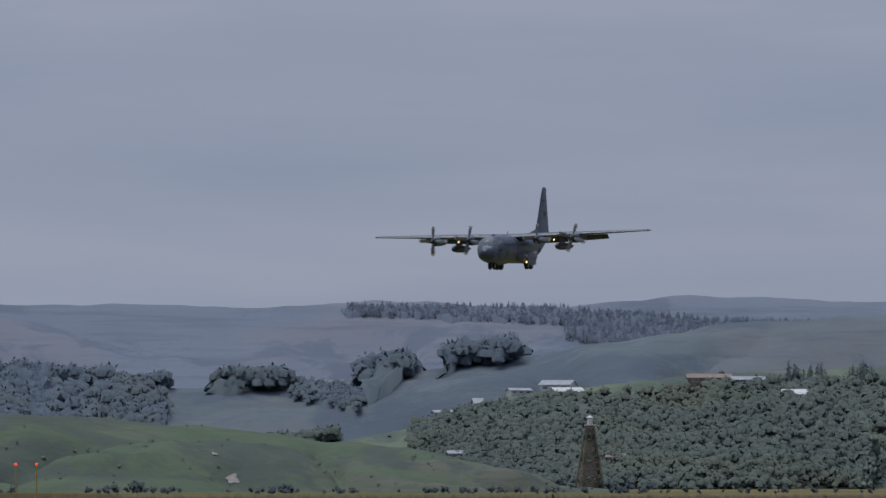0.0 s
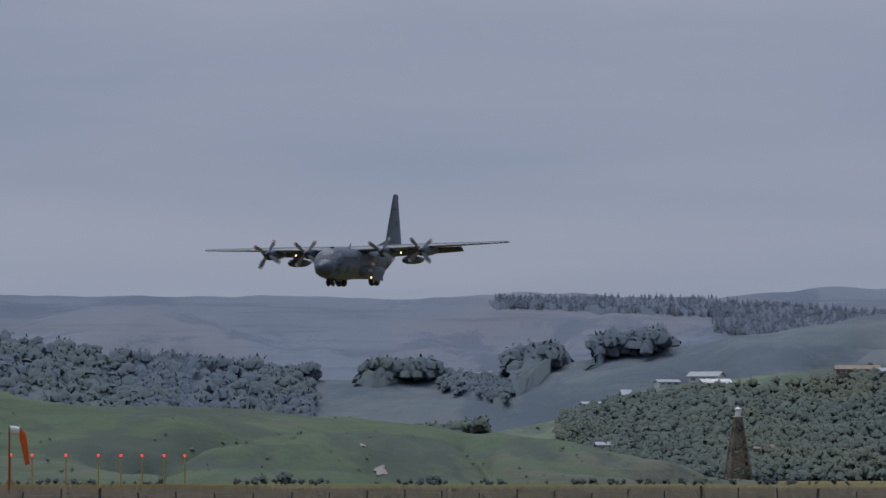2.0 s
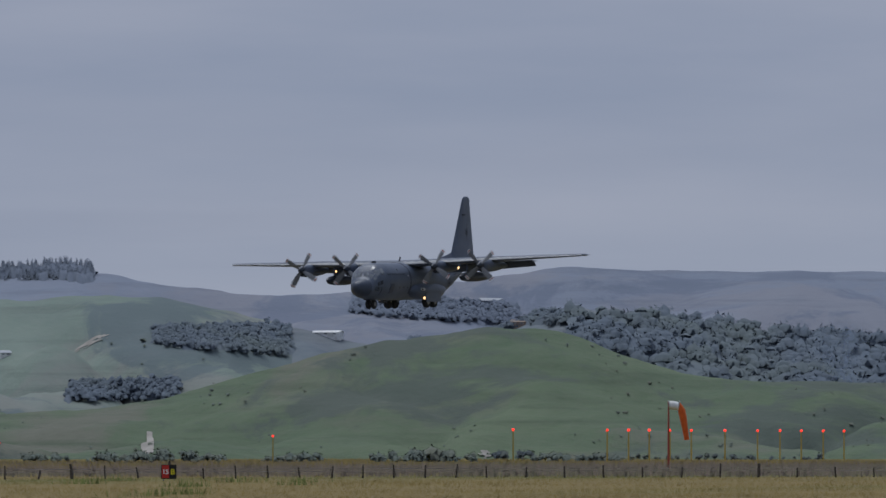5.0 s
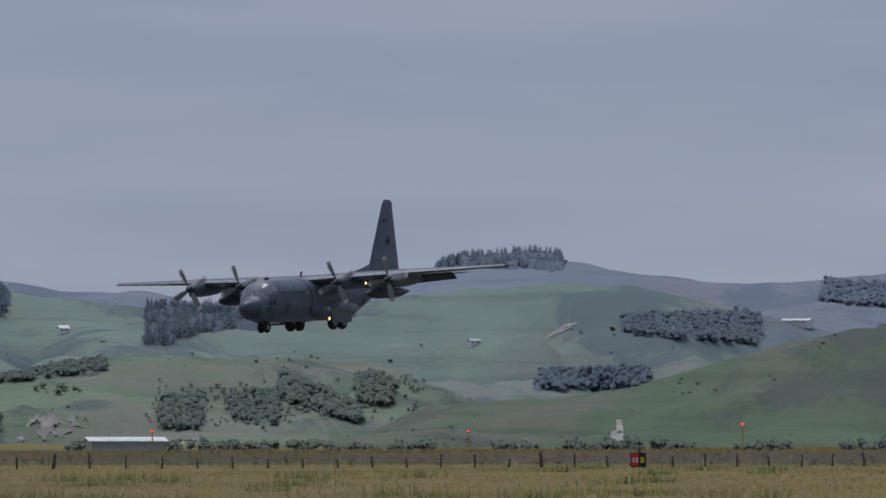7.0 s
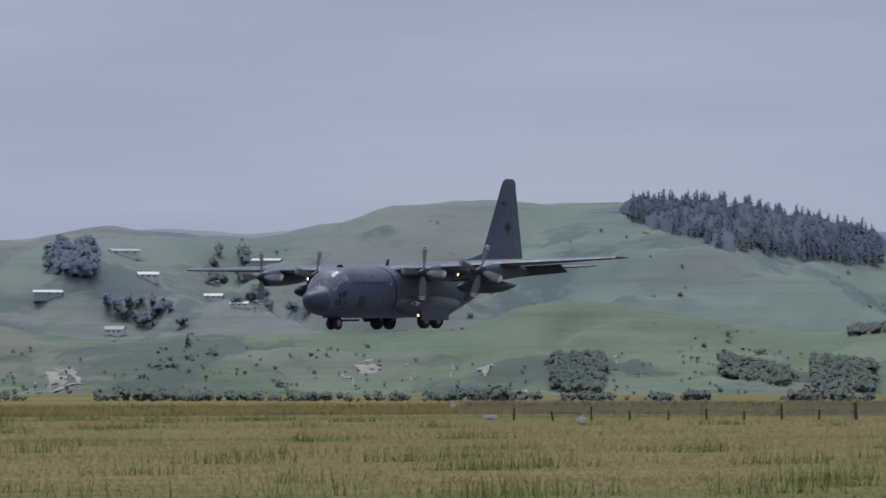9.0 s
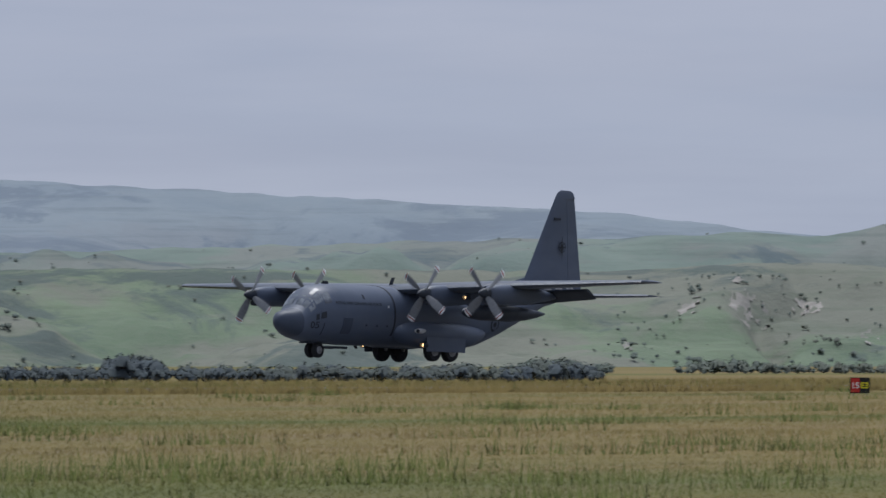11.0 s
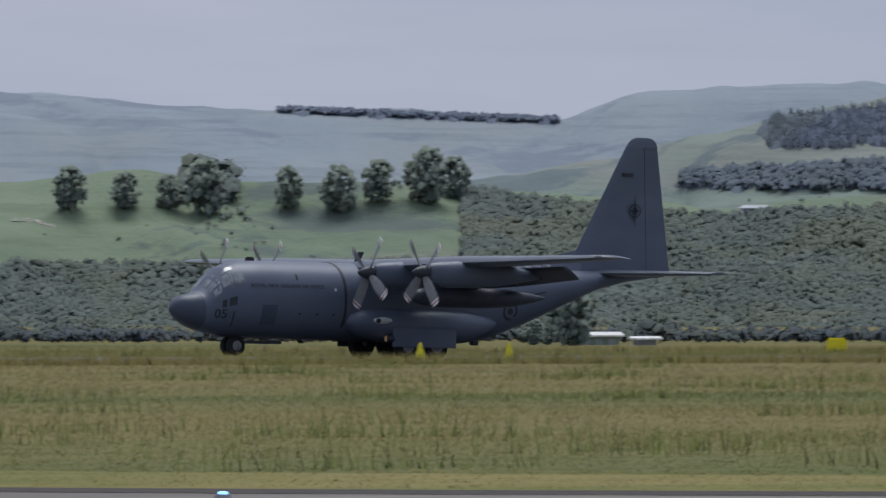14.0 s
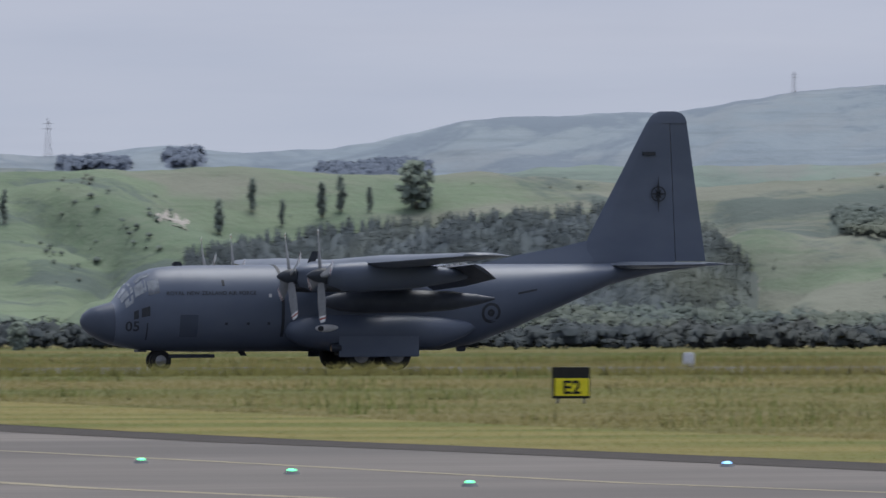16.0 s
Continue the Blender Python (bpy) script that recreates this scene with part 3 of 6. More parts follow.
# ---- land ----
class Hills:
    """A range of hills round the field: a crest line at one distance, with a front slope, gullies and a back slope."""

    def __init__(self, crest, far, front, back, rough, seed, grain):
        self.az = np.array([c[0] for c in crest])
        self.h = np.array([c[1] for c in crest])
        self.far, self.front, self.back, self.rough, self.seed, self.grain = far, front, back, rough, seed, grain

    def top(self, az):
        t = sum(np.interp(az + d, self.az, self.h) * w for d, w in ((-0.12, 0.2), (-0.05, 0.3), (0.05, 0.3), (0.12, 0.2)))
        bumps = noise.fractal(Vector((az * 2.2, self.seed, 0)), 0.9, 2.0, 4) * 3.5 * self.far / FOCAL
        return t + bumps + 1.5 * self.far / FOCAL

    def height(self, az, r):
        top = self.top(az)
        q = np.clip((r - self.far + self.front) / self.front, 0, 1)
        s = np.where(r <= self.far, 0.55 * q + 0.45 * q * q * (3 - 2 * q), 1 - ((r - self.far) / self.back) ** 2)
        x, y = r * math.sin(radians(az)), r * math.cos(radians(az))
        k = self.grain
        g = noise.fractal(Vector((x * k, y * k, self.seed)), 0.9, 2.1, 5) * self.rough
        g -= abs(noise.noise(Vector((x * k * 1.7, y * k * 0.6, self.seed + 9)))) * self.rough * 0.8
        run = az * self.far * 0.0175 * k * 0.8
        g -= (1 - 2 * abs(noise.noise(Vector((run + 0.5 * noise.noise(Vector((x * k, y * k, 2))), r * k * 0.22, self.seed + 4))))) ** 3 * self.rough * 1.1
        fine = noise.noise(Vector((x * k * 8, y * k * 8, self.seed))) * self.rough * 0.06
        return top * s + g * 3.4 * q * (1 - q) + fine * q - 1.5 * (1 - q)

    def survey(self, a0, a1, step, rows):
        """Heights on a grid of bearings and distances."""
        self.a0, self.step = a0, step
        self.r = np.array([self.far - self.front + self.front * k / (rows - 5) for k in range(rows - 4)] + [self.far + self.back * k for k in (0.15, 0.4, 0.7, 1.0)])
        self.front_rows = rows - 4
        self.grid = np.array([[float(self.height(a0 + i * step, r)) for r in self.r] for i in range(int((a1 - a0) / step) + 2)])

    def mesh(self, name, material, a0, a1):
        i0, i1 = int(round((a0 - self.a0) / self.step)), int(round((a1 - self.a0) / self.step))
        rows = len(self.r)
        az = np.radians(self.a0 + self.step * np.arange(i0, i1 + 1))[:, None]
        v = np.stack([self.r * np.sin(az), self.r * np.cos(az), self.grid[i0:i1 + 1]], 2).reshape(-1, 3)
        faces = [(i * rows + k, i * rows + k + 1, (i + 1) * rows + k + 1, (i + 1) * rows + k) for i in range(i1 - i0) for k in range(rows - 1)]
        return raw(name, v.tolist(), faces, material, None, True)

    def ground(self, az, r):
        """The slope's height at a bearing and a distance."""
        q = (az - self.a0) / self.step
        i = min(max(int(q), 0), len(self.grid) - 2)
        return float(np.interp(r, self.r, self.grid[i] + (self.grid[i + 1] - self.grid[i]) * min(max(q - i, 0), 1)))

    def place(self, az, el):
        """Where the slope shows at an elevation (in parts of FOCAL)."""
        q = (az - self.a0) / self.step
        i = min(max(int(q), 0), len(self.grid) - 2)
        z = self.grid[i] + (self.grid[i + 1] - self.grid[i]) * min(max(q - i, 0), 1)
        z, r = z[:self.front_rows], self.r[:self.front_rows]
        e = (z - EYE) / r * FOCAL
        k = int(np.argmax(e >= el))
        if e[k] < el:
            k = int(np.argmax(e))
            return float(r[k]), float(z[k])
        if k == 0:
            return float(r[0]), float(z[0])
        f = (el - e[k - 1]) / (e[k] - e[k - 1])
        return float(r[k - 1] + (r[k] - r[k - 1]) * f), float(z[k - 1] + (z[k] - z[k - 1]) * f)


RANGE = {
    "far": Hills(FAR_CREST, 4600, 480, 250, 22, 3.1, 0.006),
    "mid": Hills(MID_CREST, 2900, 330, 200, 19, 7.7, 0.010),
    "near": Hills(NEAR_CREST, 1500, 140, 90, 6.6, 1.3, 0.024),
    "green": Hills(GREEN_CREST, 1180, 95, 60, 3.8, 5.5, 0.03),
}
for name, step, rows in (("far", 0.04, 24), ("mid", 0.04, 34), ("near", 0.035, 36)):
    RANGE[name].survey(8, 80, step, rows)
RANGE["green"].survey(61.8, 75.8, 0.025, 36)
# each range wears its own haze-tinted colour
tagged(RANGE["far"].mesh("hill_far_1", "far", 8, 60), "distant ridge behind the pasture hills, painted pale blue-green with haze", "hill", kind="structure")
tagged(RANGE["far"].mesh("hill_far_2", "far_east", 60, 80), "distant ridge with dark plantations, painted blue-grey with haze", "hill", kind="structure")
tagged(RANGE["mid"].mesh("hill_middle_1", "mid", 8, 65.6), "grazed green hills with gullies, paled by painted haze", "hill", kind="structure")
tagged(RANGE["mid"].mesh("hill_middle_2", "mid_east", 65.6, 80), "wooded hills, greyed by painted haze", "hill", kind="structure")
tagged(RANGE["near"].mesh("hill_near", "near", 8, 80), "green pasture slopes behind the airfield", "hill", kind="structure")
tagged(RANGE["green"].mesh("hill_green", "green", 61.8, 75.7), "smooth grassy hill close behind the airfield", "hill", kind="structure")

# the field: one sheet to the horizon
verts, faces = [(0, 0, 0)], []
rings = [3, 20, 60, 100, 140, 200, 300, 450, 700, 1000, 1500, 2500, 3600, 4950]
for r in rings:
    for i in range(120):
        verts.append(polar(i * 3, r))
for i in range(120):
    faces.append((0, 1 + (i + 1) % 120, 1 + i))
for k in range(len(rings) - 1):
    for i in range(120):
        a, b = 1 + k * 120 + i, 1 + k * 120 + (i + 1) % 120
        faces.append((a, b, b + 120, a + 120))
tagged(raw("ground", verts, faces, "field"), "flat airfield of straw-coloured and green rough grass", "grass field", kind="structure")


def runway_y(x):
    return 335.0 - 0.0229 * (x - 300)


def strip(name, pts, z, material, label, category):
    return tagged(raw(name, [(x, y, z) for x, y in pts], [tuple(range(len(pts)))], material), label, category, kind="structure")


strip("runway", [(-300, runway_y(-300) - 22), (790, runway_y(790) - 22), (790, runway_y(790) + 22), (-300, runway_y(-300) + 22)], 0.012, "runway",
      "long dark asphalt runway across the field", "runway")
EDGE = [(36, 312), (34.4, 175), (34.6, 154), (35.4, 139.3), (36.6, 130), (37.4, 121), (38.0, 113), (38.8, 104), (40.2, 97.5), (43.9, 90.3), (50.7, 83.4), (59.3, 76.4), (100, 54), (190, 22)]


def offset(d):
    out = []
    for i, (x, y) in enumerate(EDGE):
        a, b = Vector(EDGE[max(i - 1, 0)]), Vector(EDGE[min(i + 1, len(EDGE) - 1)])
        t = (b - a).normalized()
        out.append((x - t.y * d, y + t.x * d))
    return out


strip("taxiway", EDGE[::-1] + [(12, 314), (12, 120), (-160, 60), (-160, -120), (190, -120)], 0.02, "asphalt",
      "weathered grey asphalt taxiway with faint lines", "taxiway")


def ribbon(name, d0, d1, z, material, label, category):
    a, b = offset(d0), offset(d1)
    n = len(a)
    return tagged(raw(name, [(*p, z) for p in a + b], [(i, i + 1, n + i + 1, n + i) for i in range(n - 1)], material), label, category, kind="structure")


ribbon("verge", -0.3, 2.2, 0.026, "earth", "dark bare soil edge beside the taxiway", "soil edge")
ribbon("mown_strip", 2.5, 12.6, 0.016, "mown", "short mown yellow-green strip beside the taxiway", "mown grass")
ribbon("taxi_line", -7.2, -6.9, 0.024, "line", "worn pale taxiway line", "painted line")
ribbon("taxi_line", -15.2, -14.8, 0.024, "line", "worn pale taxiway line", "painted line")


def clear_of_taxiway(x, y, d=12.0):
    """True on the rough-grass side of the taxiway's edge."""
    pts = np.array(EDGE[::-1], dtype=float)
    ex = np.interp(y, pts[:, 1], pts[:, 0])
    inside = (x > ex + np.where(y > 97, d, d * 1.6)) & (y >= 22)
    return np.where((y > 312) | (x > 190), True, inside) & (np.abs(y - runway_y(x)) > 23)


# ---- rough grass ----
def mesh_of(name, verts, tris, material, parent=None):
    """One mesh out of arrays of places and of triangles."""
    me = bpy.data.meshes.new(name)
    me.vertices.add(len(verts))
    me.vertices.foreach_set("co", np.asarray(verts, dtype=np.float32).ravel())
    me.loops.add(len(tris) * 3)
    me.loops.foreach_set("vertex_index", np.asarray(tris, dtype=np.int32).ravel())
    me.polygons.add(len(tris))
    me.polygons.foreach_set("loop_start", np.arange(len(tris), dtype=np.int32) * 3)
    me.update(calc_edges=True)
    me.materials.append(M[material])
    ob = new(name, me)
    ob.parent = parent
    return ob


def upright(ob, own=0.0):
    """Grass and leaves take the light of the sky above them; own: how much of its own roundness a clump keeps."""
    me = ob.data
    me.polygons.foreach_set("use_smooth", np.ones(len(me.polygons), dtype=bool))
    vn = np.empty(len(me.vertices) * 3, dtype=np.float32)
    me.vertex_normals.foreach_get("vector", vn)
    nn = vn.reshape(-1, 3) * own + np.array((0.0, 0.0, 1.0 - 0.4 * own))
    nn /= np.maximum(np.linalg.norm(nn, axis=1, keepdims=True), 1e-4)
    me.normals_split_custom_set_from_vertices(nn)
    return ob


rs = np.random.RandomState(4)


def blades(x, y, tall):
    """Single bent blades at the given roots."""
    n = len(x)
    a, w = rs.uniform(-1.15, 1.15, n) - np.arctan2(x, y), rs.uniform(0.006, 0.014, n) * (0.55 + np.hypot(x, y) / 300)
    h = tall * rs.uniform(0.45, 1.15, n)
    lx, ly = rs.normal(0, 0.09, n), rs.normal(0, 0.09, n)
    v = np.empty((n, 3, 3))
    v[:, 0] = np.stack([x - w * np.cos(a), y - w * np.sin(a), np.zeros(n)], 1)
    v[:, 1] = np.stack([x + w * np.cos(a), y + w * np.sin(a), np.zeros(n)], 1)
    v[:, 2] = np.stack([x + lx, y + ly, h], 1)
    return v.reshape(-1, 3)


az = np.radians(rs.uniform(11.5, 77, 640000))
r = 95 * (560 / 95) ** rs.random_sample(640000)
gx, gy = r * np.sin(az), r * np.cos(az)
keep = clear_of_taxiway(gx, gy)
mx_, my_ = gx[~keep], gy[~keep]
gx, gy = gx[keep], gy[keep]
wave = 0.5 + 0.25 * np.sin(gx * 0.11 + 3 * np.sin(gy * 0.05)) + 0.25 * np.sin(gy * 0.23 + 2 * np.sin(gx * 0.04))
parts = [blades(gx, gy, (0.08 + 0.13 * wave * wave) * np.clip(np.hypot(gx, gy) / 250, 0.45, 1.0))]
trim_ = clear_of_taxiway(mx_, my_, 2.6) & ~clear_of_taxiway(mx_, my_, 12.0)
sv = blades(mx_[trim_], my_[trim_], 0.06)
tagged(upright(mesh_of("mown_blades", sv, np.arange(len(sv)).reshape(-1, 3), "mown")), "short cut grass beside the taxiway", "grass", kind="stuff")
ex = rs.uniform(40, 800, 130000)
parts.append(blades(ex, runway_y(ex) - 22.5 - rs.uniform(0, 14, 130000), 0.56))
ex = rs.uniform(20, 900, 60000)
parts.append(blades(ex, runway_y(ex) + 23 + rs.uniform(0, 60, 60000), 0.5))
# taller tufts here and there
tufts = []
for _ in range(420):
    a, q = math.radians(rs.uniform(12, 66)), 110 * (470 / 110) ** rs.random_sample()
    k = rs.randint(40, 110)
    tufts.append(np.stack([q * math.sin(a) + rs.normal(0, 1.3, k), q * math.cos(a) + rs.normal(0, 0.5, k)], 1))
tufts = np.concatenate(tufts)
tufts = tufts[clear_of_taxiway(tufts[:, 0], tufts[:, 1], 14.0)]
tv = blades(tufts[:, 0], tufts[:, 1], 0.48)
tagged(upright(mesh_of("grass_tufts", tv, np.arange(len(tv)).reshape(-1, 3), "tuft")), "taller green grass tufts on the airfield", "grass", kind="stuff")
gv = np.concatenate(parts)
tagged(upright(mesh_of("rough_grass", gv, np.arange(len(gv)).reshape(-1, 3), "blades")), "tall straw and green grass on the airfield", "grass", kind="stuff")
# brownish rough ground towards the runway's end
az, r = np.radians(77 - 20 * rs.random_sample(80000) ** 1.5), rs.uniform(520, 760, 80000)
bv = blades(r * np.sin(az), r * np.cos(az), 0.7)
tagged(upright(mesh_of("brown_scrub", bv, np.arange(len(bv)).reshape(-1, 3), "brown")), "low brown scrub near the runway's end", "scrub", kind="stuff")


# ---- woods ----
def pine_shape(seed):
    """A conifer one metre high: a slim core and ragged drooping boughs."""
    rnd, v, f = random.Random(seed), [], []
    for i in range(5):
        a = i * 1.257 + rnd.random()
        v.append((0.14 * math.cos(a), 0.14 * math.sin(a), 0.02))
    v.append((rnd.gauss(0, 0.01), rnd.gauss(0, 0.01), 1.0))
    f += [(i, (i + 1) % 5, 5) for i in range(5)]
    for i in range(24):
        z, a = 0.08 + 0.84 * (i + rnd.random()) / 24, i * 2.4 + rnd.random()
        q = (0.27 * (1 - z) ** 0.75 + 0.035) * rnd.uniform(0.75, 1.2)
        k, d = len(v), 0.55
        for b, s, h in ((a - d, 0.45, rnd.uniform(0.02, 0.1)), (a + d, 0.45, rnd.uniform(0.02, 0.1)), (a, 1.1, rnd.uniform(-0.07, 0.0))):
            v.append((s * q * math.cos(b), s * q * math.sin(b), z + h))
        f.append((k, k + 1, k + 2))
    return v, f


def round_shape(seed, lobes=3, sprays=26):
    """A broad tree or bush one metre high: a few lobes, with loose leaf sprays standing out of them."""
    rnd, v, f = random.Random(seed), [], []
    for j in range(lobes):
        cx, cy, cz, q = rnd.gauss(0, 0.16), rnd.gauss(0, 0.16), (0.34, 0.56, 0.68)[j] if lobes == 3 else 0.45, rnd.uniform(0.27, 0.36)
        bm = bmesh.new()
        bmesh.ops.create_icosphere(bm, subdivisions=1, radius=q)
        k = len(v)
        for w in bm.verts:
            s = rnd.uniform(0.72, 1.15)
            v.append((cx + w.co.x * s, cy + w.co.y * s, max(0.0, cz + w.co.z * s * 0.85)))
        f += [tuple(k + w.index for w in fc.verts) for fc in bm.faces]
        bm.free()
        for _ in range(sprays // lobes):
            d = Vector((rnd.gauss(0, 1), rnd.gauss(0, 1), rnd.gauss(0.35, 1))).normalized()
            o, k = Vector((cx, cy, cz)) + d * q * rnd.uniform(0.85, 1.12), len(v)
            for _ in range(3):
                v.append(tuple(o + Vector((rnd.gauss(0, 0.055), rnd.gauss(0, 0.055), rnd.gauss(0, 0.055)))))
            f.append((k, k + 1, k + 2))
    return v, f


def arrays(shape):
    v, f = shape
    v, tris = np.array(v), np.array([(q[0], q[i], q[i + 1]) for q in f for i in range(1, len(q) - 1)])
    a, b, c = v[tris[:, 0]], v[tris[:, 1]], v[tris[:, 2]]
    away = (a + b + c) / 3 - np.array((0.0, 0.0, 0.42))
    inward = (np.cross(b - a, c - a) * away).sum(1) < 0
    tris[inward] = tris[inward][:, ::-1]
    return v, tris


SHAPES = {"pine": [arrays(pine_shape(i)) for i in range(9)], "round": [arrays(round_shape(i)) for i in range(9)]}
SHAPES["bare"] = SHAPES["round"]
SHAPES["leafy"] = [arrays(round_shape(i + 70, 3, 75)) for i in range(9)]
SHAPES["small"] = [arrays(round_shape(i + 40, 1, 12)) for i in range(9)]
LABELS = {"pine": ("pine_wood", "dark conifer plantation on the hillside", "pine wood"),
          "round": ("scrub_wood", "dark green scrub and trees on the slope", "woodland"),
          "bare": ("leafless_wood", "brownish leafless trees on the slope", "woodland")}
for (layer, kind), patches in WOODS.items():
    hills, rnd, vs, fs, k = RANGE[layer], random.Random(layer + kind), [], [], 0
    for a0, t0, b0, a1, t1, b1, size, count in patches:
        made, tries = 0, 0
        meets = [any(abs(q[3] - a0) < 0.04 for q in patches), any(abs(q[0] - a1) < 0.04 for q in patches)]
        sparse = size < 15 or count < 30
        area = (a1 - a0) * 242 * ((t0 - b0 + t1 - b1) / 2 + 0.4 * size)
        want = count if sparse else int(min(count * 6, 3.6 * area / (0.3 * size * size)))
        rim = 0.22 * size / 242 / (a1 - a0)
        if not sparse:
            # the closed canopy under the single tops
            nu, nw = max(8, int((a1 - a0) * 242 / (size * 0.1))), 16
            for i in range(nu + 1):
                u = i / nu
                side = min(1.0, (1.0 if meets[0] else u / (2.5 * rim)), (1.0 if meets[1] else (1 - u) / (2.5 * rim)))
                for j in range(nw + 1):
                    w = j / nw
                    sway = noise.fractal(Vector((w * 2.5, size + (7 if u > 0.5 else 0), a0)), 0.8, 2.0, 3)
                    az = a0 + (a1 - a0) * u + size / 242 * (0.7 * sway * (0.0 if meets[u > 0.5] else (2 * u - 1)) + 0.05 * math.sin(j * 2.3 + i))
                    ragged = size * noise.fractal(Vector((az * 242 / size * 0.45, a0, 3)), 0.8, 2.0, 4)
                    near_r = hills.place(az, b0 + (b1 - b0) * u + 0.5 * ragged)[0]
                    far_r = max(hills.place(az, t0 + (t1 - t0) * u)[0], near_r + 1.3 * size * near_r / FOCAL)
                    r = near_r + (far_r - near_r) * w
                    z = hills.ground(az, r)
                    lump = noise.fractal(Vector((az * 242 / size * 1.6, w * 5, size)), 0.7, 2.1, 3)
                    edge = min(1.0, max(0.0, side + 0.25 * lump)) ** 0.5
                    tall = size * r / FOCAL * (0.5 + 0.3 * lump) * (0.85 if kind == "round" else 1) * edge * (0.0 if j in (0, nw) else 1.0)
                    vs.append(np.array([polar(az, r, z - 0.3 + tall)]))
            fs.append(np.array([q for i in range(nu) for j in range(nw) for o in (k + i * (nw + 1) + j,) for q in ((o, o + nw + 1, o + nw + 2), (o, o + nw + 2, o + 1))]))
            k += (nu + 1) * (nw + 1)
            want = int(want * 1.25)
        while made < want and tries < want * 4:
            tries += 1
            u, w = rnd.uniform(0 if meets[0] else rim, 1 if meets[1] else 1 - rim), rnd.uniform(-0.1, 1.0)
            az = a0 + (a1 - a0) * u
            top, low_ = t0 + (t1 - t0) * u, b0 + (b1 - b0) * u
            rag = noise.fractal(Vector((az * 5, (low_ + (top - low_) * w) * 0.045, 4)), 0.8, 2.0, 3)
            side = 0 if meets[u > 0.5] else abs(2 * u - 1) ** 5
            if not sparse and side * 0.8 + abs(2 * w - 1) ** 4 * 0.45 - 0.7 * rag > 0.95:
                continue
            if sparse and rag < -0.05:
                continue
            made += 1
            r, z = hills.place(az, low_ + (top - low_) * w)
            tall = size * r / FOCAL * rnd.uniform(0.8, 1.14) * (0.85 if kind == "round" else 1)
            wide = tall * rnd.uniform(0.85, 1.2) * (1.15 if kind == "pine" else 1.0)
            v, f = SHAPES["small" if size < 15 else kind][rnd.randrange(9)]
            x, y, _ = polar(az, r)
            turn = rnd.uniform(0, 6.28)
            c, s = math.cos(turn) * wide, math.sin(turn) * wide
            vs.append(np.stack([x + v[:, 0] * c - v[:, 1] * s, y + v[:, 0] * s + v[:, 1] * c, z - 0.08 * tall + v[:, 2] * tall], 1))
            fs.append(f + k)
            k += len(v)
    # the layer's material brings that distance's haze in its colour
    name, label, category = LABELS[kind]
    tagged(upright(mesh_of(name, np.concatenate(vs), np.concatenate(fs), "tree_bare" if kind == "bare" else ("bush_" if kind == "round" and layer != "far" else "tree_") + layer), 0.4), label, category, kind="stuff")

# single bushes and patches of low scrub on the grazed slopes
for layer, count, low_, high, seed, a0, a1 in (("near", 3600, 0.4, 1.5, 2.0, 10, 78), ("mid", 1100, 0.8, 2.2, 5.0, 10, 66), ("green", 420, 0.35, 0.9, 8.0, 62.5, 74)):
    hills, rnd, vs, fs, k = RANGE[layer], random.Random(layer), [], [], 0
    for _ in range(count * 3):
        az, q = rnd.uniform(a0, a1), rnd.random()
        lush = noise.fractal(Vector((az * 1.7, q * 2.2, seed)), 0.8, 2.0, 4)
        if lush < rnd.uniform(0.0, 0.55):
            continue
        r = hills.far - hills.front * (1 - q)
        r, z = hills.place(az, (float(hills.height(az, r)) - EYE) / r * FOCAL)
        tall = rnd.uniform(low_, high) * (0.6 + lush)
        v, f = SHAPES["small"][rnd.randrange(9)]
        x, y, _ = polar(az, r)
        turn = rnd.uniform(0, 6.28)
        c, s = math.cos(turn) * tall * 1.4, math.sin(turn) * tall * 1.4
        vs.append(np.stack([x + v[:, 0] * c - v[:, 1] * s, y + v[:, 0] * s + v[:, 1] * c, z - 0.1 * tall + v[:, 2] * tall], 1))
        fs.append(f + k)
        k += len(v)
    tagged(upright(mesh_of("hillside_scrub", np.concatenate(vs), np.concatenate(fs), "scrub_pale"), 0.4), "scattered dark bushes on the grazed slope", "scrub", kind="stuff")


# ---- the aircraft: nose at 0, x runs aft, y to its right wing, z from the ground at the wheels ----
OX, OZ = 13.0, 2.0
plane = tagged(new("transport_aircraft"), "grey four-engined military propeller transport with lowered landing gear", "aircraft")
# station, top, bottom, half width
BODY = [(0.0, 2.36, 2.18, 0.10), (0.12, 2.60, 1.94, 0.38), (0.45, 2.86, 1.66, 0.70), (1.0, 3.02, 1.36, 1.05), (1.5, 3.16, 1.2, 1.28),
        (2.0, 3.86, 1.09, 1.50), (2.6, 4.38, 1.0, 1.75), (3.3, 4.63, 0.94, 1.95), (4.3, 4.74, 0.9, 2.09), (5.5, 4.75, 0.88, 2.15),
        (9.0, 4.76, 0.88, 2.15), (13.0, 4.76, 0.88, 2.15), (16.6, 4.76, 0.88, 2.15), (18.0, 4.76, 1.12, 2.13), (20.0, 4.76, 1.85, 2.0),
        (22.5, 4.76, 2.92, 1.62), (24.6, 4.77, 3.8, 1.12), (26.5, 4.78, 4.25, 0.66), (28.2, 4.76, 4.5, 0.25), (28.9, 4.72, 4.58, 0.08)]
BS = np.array(BODY)


